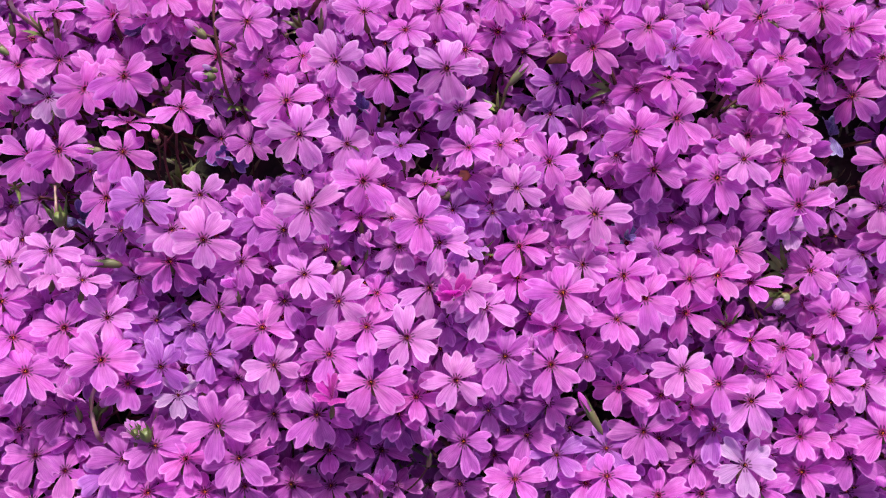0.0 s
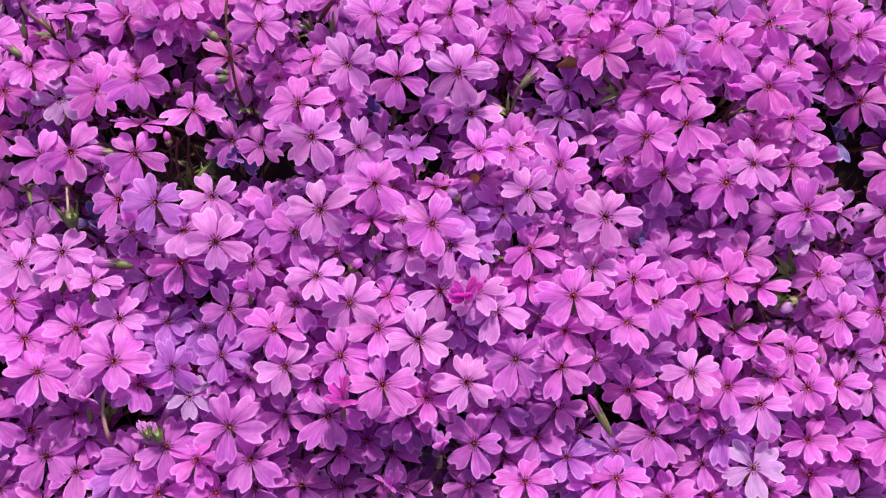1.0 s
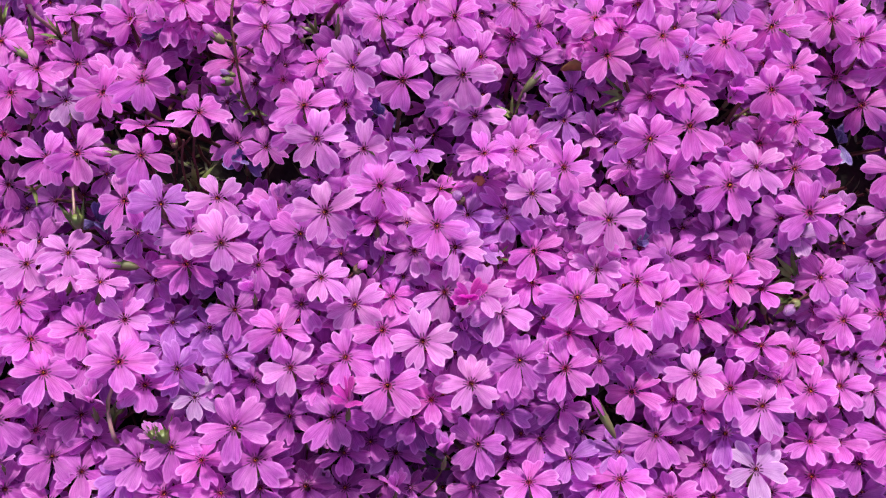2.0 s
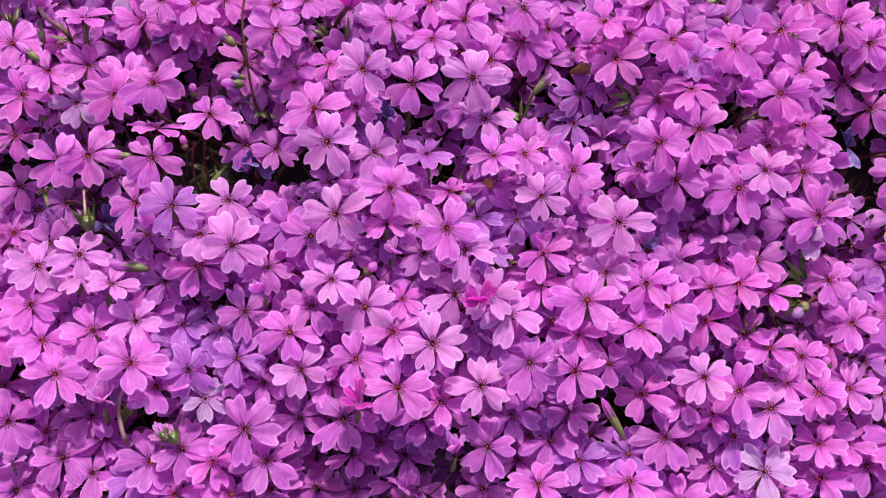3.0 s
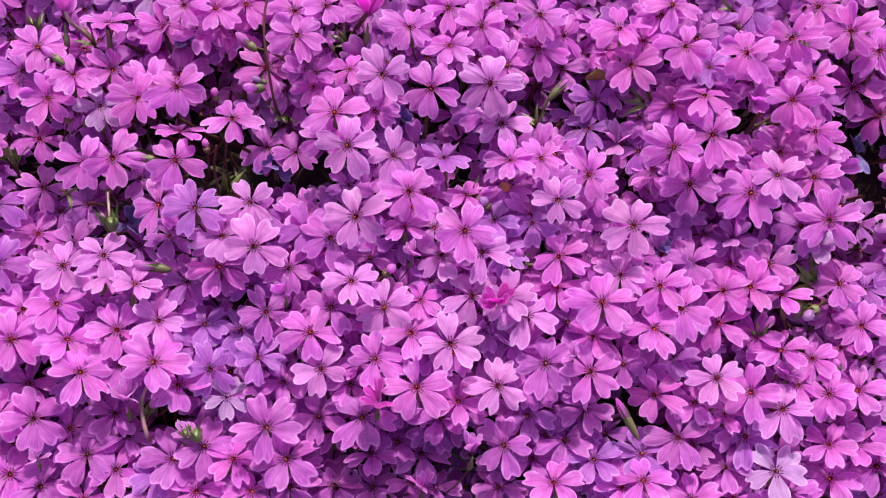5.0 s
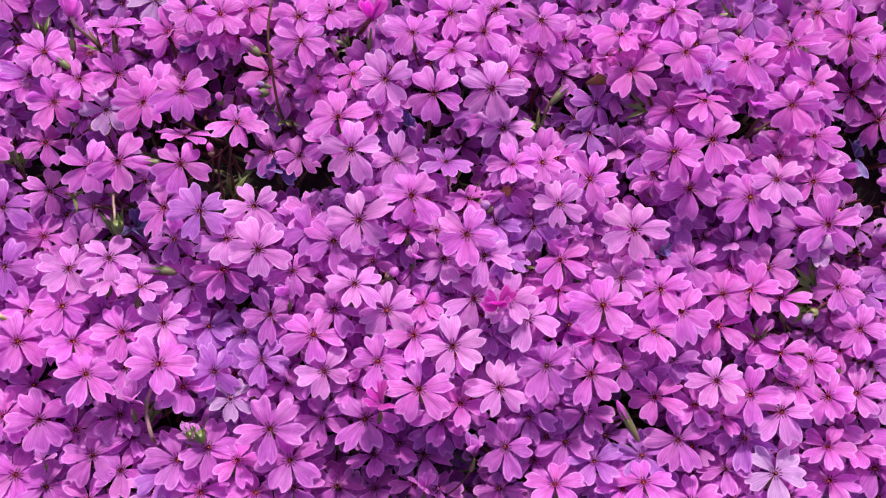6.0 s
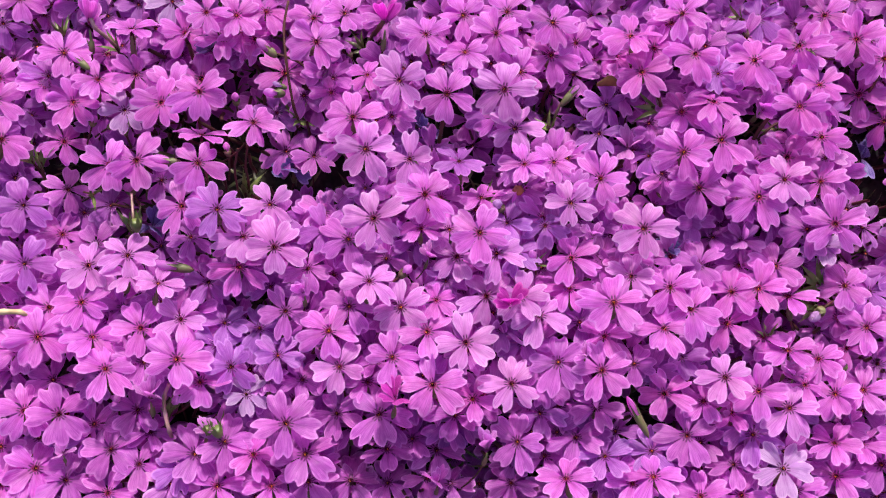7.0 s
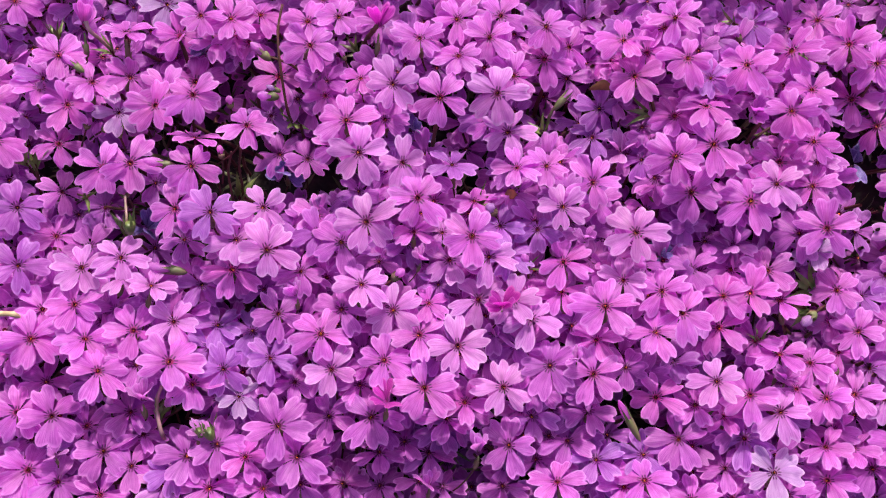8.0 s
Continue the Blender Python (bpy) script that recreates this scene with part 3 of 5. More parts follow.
bloom(80.6, 64.1, 8.8, -122, 23, -23, 9.6, R, (14, -1, 0, 0, 0), (112, 93, 94, 100, 100))
bloom(97.3, 71.2, 4.0, -95, 42, 145, 10.2, R)
bloom(93.6, 48.8, 10.0, -96, 22, -48, 9.4, R, (10, -8, 1, -5, 14), (112, 96, 90, 86, 99))
bloom(67.6, 50.6, 7.5, -161, 43, -117, 9.6, R)
bloom(69.1, 37.8, 8.7, -94, 24, 124, 10.2, P, (3, 4, 14, -6, 0), (98, 90, 112, 109, 100))
bloom(119.0, 76.1, -1.3, -99, 27, 31, 10.1, R)
bloom(123.4, 60.1, -10.2, -106, 28, 74, 10.3, R)
bloom(101.7, 56.9, 7.2, -169, 18, 46, 8.3, R)
bloom(102.4, 40.4, 5.0, -171, 15, 94, 8.8, R, (7, -10, 0, 0, 0), (102, 96, 100, 100, 100))
bloom(106.3, 35.1, -0.8, -125, 29, 92, 6.7, W)
bloom(88.6, 25.5, 8.3, -130, 26, -72, 8.9, W, (1, 3, 0, 0, 14), (93, 86, 100, 100, 112))
bloom(103.4, 26.8, 0.9, -119, 27, -39, 8.5, P)
bloom(130.4, 50.1, -7.9, -103, 29, -115, 9.8, R)
bloom(128.8, 70.1, -2.7, -111, 30, -48, 10.1, P)
bloom(94.6, 39.2, 0.2, -142, 33, 101, 7.9, R)
bloom(71.5, 62.4, 0.9, 174, 15, 131, 8.4, L)
bloom(-72.5, 15.8, 3.4, 131, 19, -102, 8.8, W, (0, 0, 7, -6, -1), (100, 100, 95, 86, 112))
bloom(-55.8, 8.9, -2.4, 151, 18, -53, 9.3, V, (-1, 0, 0, 0, 0), (103, 100, 100, 100, 100))
bloom(-47.6, 5.4, 1.7, 167, 9, -116, 10.2, D, (-3, 0, 0, 1, 2), (107, 100, 100, 107, 98))
bloom(-39.3, 10.9, 8.8, 121, 6, 180, 10.4, W, (5, -1, -3, -1, 1), (112, 96, 98, 99, 94))
bloom(-43.3, 23.3, -4.0, 161, 19, 175, 7.5, V)
bloom(-23.6, 19.5, 5.9, 153, 8, 9, 10.0, P, (1, 0, 0, -11, 9), (100, 100, 100, 93, 110))
bloom(-24.7, 9.2, 1.2, -178, 31, -29, 7.8, P, (7, 0, 0, 0, -14), (112, 100, 100, 100, 92))
bloom(-15.8, 10.1, -4.1, 179, 21, -178, 7.6, W)
bloom(-13.2, 0.8, -1.0, -140, 18, -94, 9.5, W, (2, 0, 0, 0, -2), (97, 100, 100, 100, 106))
bloom(-6.5, 7.1, 8.3, -168, 8, 143, 10.1, P, (-5, 3, 7, 0, -6), (101, 96, 107, 96, 102))
bloom(-69.7, 1.6, 7.9, 115, 17, 63, 10.0, W, (-6, 4, 6, -2, -2), (87, 94, 112, 97, 111))
bloom(-60.5, -3.8, -1.1, 160, 25, -44, 8.6, D, (-1, 0, 0, 1, 0), (112, 100, 100, 90, 100))
bloom(-40.2, -8.4, 7.3, 162, 34, 147, 9.4, W, (2, 5, -7, 6, 0), (100, 109, 88, 100, 100))
bloom(-46.7, -15.8, 1.9, 160, 20, -94, 9.4, D, (-3, 0, 0, 1, 0), (99, 100, 100, 104, 100))
bloom(-30.4, -16.0, 4.2, -154, 22, -48, 9.6, W, (12, -13, 0, 0, 0), (100, 102, 100, 100, 100))
bloom(-66.7, -17.5, 0.7, 144, 20, -114, 9.3, D, (0, 0, 0, -2, 0), (100, 100, 100, 103, 95))
bloom(-52.3, -23.7, 5.3, 162, 23, 29, 10.0, P, (4, 2, -4, 0, -3), (93, 105, 105, 100, 101))
bloom(-19.6, -13.4, 1.5, 177, 26, 128, 7.3, R)
bloom(-16.7, -6.8, -3.8, 179, 24, 156, 7.8, V)
bloom(-73.7, -9.0, -9.2, 156, 28, 174, 8.4, V)
bloom(21.7, 17.0, 7.7, -111, 7, 133, 8.7, W, (2, 0, -5, -6, 8), (98, 97, 103, 86, 94))
bloom(44.4, 9.3, 7.9, -119, 15, 167, 10.3, W, (5, 2, -5, 2, -3), (104, 86, 104, 94, 104))
bloom(-0.9, 1.2, 4.7, 148, 18, 15, 9.2, W, (-6, 0, 0, 14, -6), (112, 100, 100, 98, 102))
bloom(22.6, 0.4, 2.4, -153, 25, 97, 9.6, R, (3, -11, 0, -3, 12), (104, 109, 100, 86, 100))
bloom(41.5, -5.0, 2.4, -139, 19, 62, 8.9, W, (14, 0, 0, 1, 0), (86, 100, 100, 96, 100))
bloom(22.2, -9.0, 1.3, -171, 42, 168, 8.7, R)
bloom(-4.0, -12.0, 3.5, -167, 18, -19, 9.8, W, (5, -6, 0, 0, 0), (100, 109, 100, 100, 100))
bloom(34.4, -14.0, 9.3, -159, 28, -57, 10.8, P, (4, -3, 0, 0, 0), (97, 111, 100, 100, 100))
bloom(53.0, -8.5, 4.4, -139, 24, 137, 9.4, P, (5, -4, 0, 0, 0), (94, 100, 100, 100, 100))
bloom(12.2, -17.8, 5.4, 170, 20, 148, 9.8, W, (-5, -5, 9, 0, 0), (86, 105, 112, 100, 100))
bloom(6.6, -12.4, 5.7, -136, 24, -158, 8.9, W)
bloom(-5.5, 20.9, -4.8, -178, 43, 166, 8.3, P)
bloom(7.2, 24.0, -5.2, -166, 18, 130, 8.7, D)
bloom(2.9, 12.3, -2.8, -170, 20, 143, 8.8, L)
bloom(41.8, 2.6, -4.5, -154, 25, 133, 8.8, R)
bloom(50.4, -21.3, 5.8, -155, 32, 10, 9.0, P, (13, -14, -12, -8, 14), (112, 100, 102, 86, 86))
bloom(62.9, 23.2, 4.6, -121, 19, -64, 9.9, P)
bloom(81.5, 20.6, 5.2, -100, 21, 153, 10.7, P, (-4, -14, 14, 0, 3), (96, 86, 91, 108, 105))
bloom(99.6, 11.6, -1.8, -114, 26, 91, 10.2, D, (-4, 0, 0, 14, 4), (108, 100, 99, 90, 90))
bloom(105.9, 12.5, 3.7, -106, 15, 102, 10.5, P)
bloom(64.5, -0.7, -1.9, -138, 23, 143, 9.0, D, (-5, -14, 7, 0, 14), (109, 99, 92, 100, 99))
bloom(78.9, 0.2, -6.6, -140, 28, 117, 8.8, P)
bloom(88.6, -0.6, -1.7, -162, 22, 100, 9.7, P, (3, -9, 0, 0, 3), (104, 98, 100, 100, 105))
bloom(81.7, -8.1, 1.4, -137, 28, 50, 9.8, R)
bloom(58.7, -15.2, 6.2, -137, 21, 106, 9.7, P, (0, 10, 0, -8, 0), (100, 99, 112, 94, 100))
bloom(73.9, -9.1, -0.6, -139, 27, -70, 9.5, P)
bloom(92.7, -10.1, -2.8, -158, 46, 125, 9.3, P)
bloom(112.0, -6.2, -4.4, -138, 32, -57, 8.9, P, (-6, 0, 0, 0, 10), (97, 100, 100, 96, 93))
bloom(120.0, -19.2, -7.9, -134, 33, 108, 9.2, P, (0, 4, 14, -3, 0), (100, 86, 112, 98, 100))
bloom(114.2, -15.9, -14.7, -141, 36, 105, 8.2, R)
bloom(73.0, -19.1, -2.8, -143, 29, -65, 9.9, R, (0, 0, 0, 0, 1), (100, 100, 100, 100, 101))
bloom(63.8, 14.9, -8.0, -134, 22, 29, 8.4, V)
bloom(80.6, 9.9, -10.3, -153, 36, 102, 8.6, D)
bloom(-68.3, -31.3, 1.5, 153, 25, 29, 8.5, L, (8, 6, -12, 1, -3), (105, 86, 101, 95, 97))
bloom(-48.7, -34.5, 5.5, 166, 20, 158, 9.1, W, (-4, -4, 9, -2, 0), (105, 88, 93, 105, 100))
bloom(-32.6, -31.4, 7.5, 163, 24, -147, 9.5, P, (-1, 10, -6, -9, 10), (92, 106, 105, 100, 90))
bloom(-20.2, -39.3, 10.3, 175, 19, -167, 10.3, P, (-1, 11, -4, 3, -8), (88, 101, 111, 100, 100))
bloom(-22.2, -23.4, 4.2, 168, 25, 7, 9.7, P, (-7, 0, 7, 3, 0), (103, 103, 112, 90, 100))
bloom(-10.3, -26.7, 7.1, -179, 18, -26, 10.0, W, (-1, -8, 4, 8, -5), (86, 100, 112, 104, 105))
bloom(-64.1, -51.6, 6.1, 152, 20, -118, 10.7, D, (9, 2, -10, 0, 0), (97, 104, 104, 100, 98))
bloom(-58.1, -60.8, 4.2, 163, 30, 141, 10.1, D, (2, 0, 0, -1, 0), (105, 100, 100, 107, 100))
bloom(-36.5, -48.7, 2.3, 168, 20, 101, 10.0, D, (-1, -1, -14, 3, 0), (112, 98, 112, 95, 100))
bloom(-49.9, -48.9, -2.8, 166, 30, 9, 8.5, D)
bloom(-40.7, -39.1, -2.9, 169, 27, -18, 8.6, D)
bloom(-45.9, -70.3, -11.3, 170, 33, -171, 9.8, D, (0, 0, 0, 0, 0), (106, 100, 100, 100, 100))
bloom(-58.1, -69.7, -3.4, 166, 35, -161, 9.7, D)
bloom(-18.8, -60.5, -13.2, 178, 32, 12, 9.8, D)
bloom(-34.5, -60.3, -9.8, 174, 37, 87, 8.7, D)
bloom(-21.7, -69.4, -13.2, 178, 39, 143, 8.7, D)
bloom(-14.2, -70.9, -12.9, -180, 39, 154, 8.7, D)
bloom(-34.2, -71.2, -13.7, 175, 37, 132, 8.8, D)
bloom(-7.8, -43.7, 2.0, -178, 29, 4, 8.7, R, (0, 0, 0, 0, 0), (95, 100, 100, 100, 100))
bloom(-61.4, -38.7, -4.3, 163, 31, -131, 8.0, D)
bloom(3.8, -38.8, 5.5, -161, 16, -38, 9.7, W, (7, 0, 6, -13, 0), (96, 112, 97, 94, 97))
bloom(17.8, -32.0, 6.3, -148, 16, 88, 9.8, D, (0, 10, -2, -9, 14), (94, 99, 112, 90, 86))
bloom(31.0, -34.3, 6.8, -146, 18, -60, 9.8, P, (-1, 0, 0, 0, 1), (104, 100, 100, 100, 99))
bloom(42.1, -32.2, 1.0, 141, 19, 110, 8.5, D, (-14, 2, 0, 0, -1), (112, 86, 100, 100, 97))
bloom(52.0, -41.2, -1.4, -157, 31, -45, 9.2, R, (-1, 0, 0, 0, -12), (93, 100, 100, 100, 112))
bloom(13.6, -47.9, -4.4, -170, 30, -6, 9.3, V, (0, 0, 0, 0, 0), (98, 100, 100, 100, 100))
bloom(5.9, -56.4, 1.1, -171, 17, 157, 9.7, D, (-8, 2, 5, -6, 10), (103, 86, 104, 94, 96))
bloom(25.0, -55.4, -5.4, -169, 40, -100, 9.4, D, (-13, 0, 14, 0, 0), (109, 100, 90, 100, 100))
bloom(33.3, -60.6, -2.1, -166, 36, 28, 9.0, L)
bloom(20.6, -66.9, 2.6, -168, 47, -122, 9.4, P, (-14, 8, 8, 0, 0), (100, 86, 98, 100, 100))
bloom(46.7, -65.8, 3.8, -164, 40, 162, 9.5, P, (-6, 2, 0, 0, 0), (86, 106, 100, 100, 105))
bloom(48.0, -58.9, -2.5, -163, 38, -119, 9.0, L)
bloom(31.3, -45.7, -3.9, -165, 33, -6, 8.8, D)
bloom(32.9, -23.9, 1.8, -168, 39, 7, 8.7, R)
bloom(5.1, -70.2, -10.2, -175, 37, 146, 8.9, D)
bloom(41.4, -68.4, -0.7, -165, 38, -38, 8.5, P)
bloom(8.3, -26.0, -3.4, -171, 27, -67, 9.2, V)
bloom(69.6, -35.8, 3.6, -146, 33, -62, 9.2, W, (2, -2, -1, -2, 1), (101, 106, 86, 93, 99))
bloom(81.0, -39.9, 0.2, -137, 29, -34, 9.6, P, (11, 2, 0, -11, -4), (105, 101, 100, 98, 93))
bloom(90.1, -44.9, 0.5, -137, 32, 49, 9.9, W, (14, 6, -8, 0, 1), (87, 103, 112, 100, 86))
bloom(107.1, -40.6, -4.6, -139, 32, -12, 9.1, P, (14, -5, 0, 0, 6), (100, 103, 100, 100, 86))
bloom(116.8, -39.3, -6.2, -158, 27, 141, 9.2, P)
bloom(91.8, -27.3, -2.6, -159, 50, -134, 9.6, P, (-12, 0, 0, 0, 8), (107, 100, 100, 100, 91))
bloom(98.0, -37.9, -5.7, -179, 33, 74, 8.1, P)
bloom(59.0, -53.9, -2.2, -168, 19, 97, 10.0, D, (-4, 11, -5, -14, 0), (93, 105, 104, 112, 100))
bloom(81.0, -53.6, -5.8, -148, 33, 28, 9.9, L, (0, -2, 2, 0, 0), (100, 111, 107, 100, 100))
bloom(74.4, -62.9, -5.6, -156, 39, 121, 8.6, D)
bloom(87.0, -63.2, 1.0, -158, 29, 49, 9.4, F, (-11, 0, 0, 0, 7), (93, 100, 100, 100, 112))
bloom(116.8, -56.5, -9.0, -165, 58, 127, 8.9, P)
bloom(122.2, -62.4, -8.2, -144, 40, -57, 10.0, D)
bloom(107.8, -66.4, -8.6, -152, 43, 132, 9.6, P)
bloom(74.7, -47.0, -6.7, -163, 46, 5, 8.1, R)
bloom(114.2, -26.0, -9.8, -143, 37, 97, 7.9, R)
bloom(106.3, -55.9, -5.4, -152, 43, -164, 8.5, P)
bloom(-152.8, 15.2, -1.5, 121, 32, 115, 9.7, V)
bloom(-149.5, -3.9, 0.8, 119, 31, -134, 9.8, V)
bloom(-140.9, -26.9, 5.5, 131, 34, 36, 10.0, P)
bloom(-149.3, -30.7, -0.4, 135, 36, 60, 9.0, P)
bloom(-143.9, -49.2, 3.7, 134, 35, -123, 9.5, P)
bloom(-140.4, -66.4, 0.8, 142, 38, -154, 9.5, P)
bloom(-148.9, -70.8, 3.2, 139, 39, -170, 9.7, P)
bloom(-161.4, 26.3, -11.0, 123, 33, 48, 9.1, V)
bloom(-160.6, 36.3, 0.9, 122, 33, 175, 10.1, P)
bloom(-151.6, 56.9, -5.7, 144, 39, -35, 9.1, P)
bloom(-165.1, 50.1, -1.5, 108, 31, -158, 9.5, P)
bloom(-167.5, 59.6, -6.2, 115, 32, 152, 8.9, P)
bloom(-163.1, 87.8, -6.2, 106, 30, 89, 9.3, P)
bloom(-169.3, 79.8, -8.6, 118, 32, 148, 9.1, V)
bloom(-158.0, -9.9, 0.9, 133, 37, -178, 9.1, P)
bloom(-159.3, 48.9, -13.4, 116, 30, -136, 9.1, V)
bloom(-159.3, 10.5, -7.4, 158, 52, 112, 9.5, V)
bloom(-144.5, 7.7, -12.0, 134, 33, -151, 8.9, P)
bloom(-164.5, 9.2, -6.2, 137, 38, 157, 8.7, V)
bloom(131.8, -17.2, -7.8, -131, 35, -143, 9.8, P)
bloom(129.8, -54.4, -3.1, -134, 37, -90, 10.5, P)
bloom(138.4, 27.9, -5.5, -116, 32, 177, 10.0, P)
bloom(137.3, 14.4, -9.1, -126, 34, -147, 9.6, W)
bloom(128.0, -40.7, -9.0, -144, 41, 76, 9.0, W)
bloom(124.2, -7.1, -12.8, -137, 36, 49, 8.5, V)
bloom(132.6, 0.0, -12.6, -134, 36, -65, 8.9, V)
bloom(139.5, 61.9, -5.5, -124, 34, 13, 9.8, P)
bloom(133.1, 70.8, -3.1, -115, 31, 52, 9.3, P)
bloom(124.3, -30.9, -10.6, -140, 38, 93, 8.9, V)
bloom(138.9, 4.8, -7.9, -128, 35, -140, 9.5, P)
bloom(132.7, -26.6, -10.2, -140, 39, -69, 9.5, P)
bloom(136.5, -36.9, -9.1, -139, 40, 101, 9.4, P)
bloom(125.4, 15.3, -16.5, -123, 31, -46, 9.2, V)
bloom(62.8, -72.2, -2.7, -155, 35, 149, 9.3, P)
bloom(75.9, -71.9, -4.0, -155, 38, 128, 9.0, P)
bloom(93.3, -70.5, -4.6, -154, 41, 152, 9.0, P)
bloom(-118.0, -73.4, 0.7, 152, 40, -168, 8.8, P)
bloom(-99.4, -70.7, 0.0, 152, 35, -162, 9.1, W)
bloom(-85.3, -70.9, 0.1, 159, 37, -160, 9.5, P)
bloom(-68.8, -70.8, -0.0, 163, 36, -148, 9.1, P)
bloom(-143.0, -68.0, 0.8, 145, 41, 170, 9.1, P)
bloom(-88.4, 81.9, -4.0, 127, 19, 40, 9.4, R)
bloom(-79.6, 85.6, -8.4, 130, 17, 71, 9.6, R)
bloom(-38.1, 82.6, -7.1, 155, 12, 10, 9.5, D)
bloom(-12.1, 82.7, -2.3, -176, 5, -12, 9.3, P)
bloom(59.4, 81.5, 4.5, -137, 22, -63, 9.5, P)
bloom(89.0, 85.2, -6.9, -108, 22, -93, 9.5, L)
bloom(111.9, 87.2, -7.3, -117, 27, -76, 9.6, R)
bloom(32.0, 88.2, -13.1, -139, 14, 82, 9.4, V)
bloom(-135.3, 84.6, -12.1, 120, 26, -168, 9.2, V)
bloom(2.7, 84.6, -3.1, -165, 13, -15, 9.7, P)
bloom(-112.5, 89.5, -10.1, 108, 21, 68, 10.0, F)
bloom(-28.9, 72.0, -11.9, 159, 9, 166, 9.2, V)
bloom(-2.4, 50.3, -10.3, -169, 13, 113, 9.0, V)
bloom(-60.9, 14.2, -12.7, 153, 21, -167, 9.1, V)
bloom(15.2, 11.7, -3.5, -164, 21, 126, 8.6, L)
bloom(34.1, 44.2, -7.8, -144, 17, 125, 8.9, L)
bloom(50.1, 36.3, -5.9, -140, 20, 81, 8.9, V)
bloom(-76.7, -22.6, -9.3, 152, 26, -138, 8.6, L)
bloom(-78.2, -43.4, -1.8, 159, 33, 24, 7.6, F)
bloom(-46.2, -54.0, -13.8, 171, 36, 115, 8.7, D)
bloom(-26.6, -57.2, -14.0, 177, 36, 177, 8.7, D)
bloom(38.7, -53.8, -11.3, -164, 35, 133, 8.9, V)
bloom(15.5, -61.5, -9.3, -171, 35, 151, 8.9, D)
bloom(65.3, -43.6, -4.8, -157, 36, -143, 8.4, P)
bloom(59.3, -30.0, -6.9, -154, 31, -155, 9.0, V)
bloom(86.0, -22.8, -7.0, -147, 34, 104, 8.6, P)
bloom(104.5, -29.6, -9.3, -145, 37, 80, 8.7, P)
bloom(103.3, 1.4, -15.1, -150, 39, 88, 8.6, V)
bloom(48.8, -16.2, -5.4, -156, 30, 95, 8.6, V)
bloom(1.2, -21.9, -4.3, -174, 28, -74, 8.9, V)
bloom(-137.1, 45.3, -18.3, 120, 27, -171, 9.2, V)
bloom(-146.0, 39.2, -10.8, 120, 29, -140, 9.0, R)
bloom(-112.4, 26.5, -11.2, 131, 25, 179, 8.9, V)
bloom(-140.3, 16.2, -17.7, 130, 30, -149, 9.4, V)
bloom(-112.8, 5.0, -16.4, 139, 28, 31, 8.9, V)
bloom(-87.7, -21.1, -7.5, 152, 30, 158, 8.6, L)
bloom(-97.4, -66.2, -0.6, 158, 39, -175, 8.4, L)
bloom(-126.9, -57.1, -5.0, 150, 40, 24, 8.3, V)
bloom(106.1, 6.3, -4.8, -157, 47, -22, 8.7, F)
bloom(-36.6, 8.5, -9.6, 166, 20, 34, 9.2, V)
bloom(6.2, 2.5, -3.0, -169, 21, 111, 8.5, L)
bloom(83.5, 34.2, -3.3, -126, 24, -76, 9.1, R)
bloom(60.3, 50.3, -2.1, -124, 19, -77, 9.2, R)
bloom(55.6, 80.4, -1.7, -114, 16, 85, 9.3, P)
bloom(75.6, 79.0, -6.6, -113, 20, -88, 9.5, V)
bloom(-75.1, 50.9, -12.1, 136, 18, 171, 9.1, V)
bloom(-83.6, 77.1, -11.6, 119, 16, 47, 10.0, R)
bloom(-94.2, 75.8, -8.9, 140, 24, 110, 9.9, R)
bloom(-116.4, 71.9, -17.0, 117, 22, 60, 9.7, V)
bloom(-133.8, 70.3, -11.2, 134, 30, 145, 9.6, R)
bloom(-151.4, 60.8, -7.0, 116, 29, -165, 9.4, V)
bloom(-50.8, 37.8, -1.9, 148, 15, -88, 8.7, P)
bloom(-28.2, 42.5, -10.9, 166, 12, 139, 9.0, L)
bloom(-123.7, 48.3, -4.2, 123, 26, -26, 8.5, F)
bloom(-13.2, -49.0, -3.7, -180, 32, -17, 9.8, D)
bloom(-100.2, 61.1, -8.4, 120, 15, 30, 11.6, R)
bloom(-109.3, 57.4, -5.8, 120, 20, 10, 9.5, P)
bloom(6.9, 62.9, -1.5, -160, 12, 20, 9.6, P)
bloom(-142.1, -27.2, 2.3, 140, 33, 40, 9.4, P)
bloom(-35.9, 0.2, -4.3, 170, 25, 0, 8.1, D)
bloom(92.5, 34.4, 2.0, -120, 26, 20, 9.9, R)
bloom(40.7, 72.2, -10.5, -150, 18, 12, 9.8, R)
bloom(-88.2, 79.4, -10.3, 120, 18, 20, 9.8, R)
bloom(56.7, 79.6, 0.9, -130, 20, 50, 9.0, P)


def ceiling_of_blooms(s, q):
    """How high the named flowers stand round a spot of the bank."""
    near = [(math.exp(-((s - a) ** 2 + (q - b) ** 2) / 260), h) for a, b, h in PLACES if abs(s - a) < 45 and abs(q - b) < 45]
    total = sum(w for w, _ in near) + 0.02
    return sum(w * h for w, h in near) / total - 0.02 / total * 2


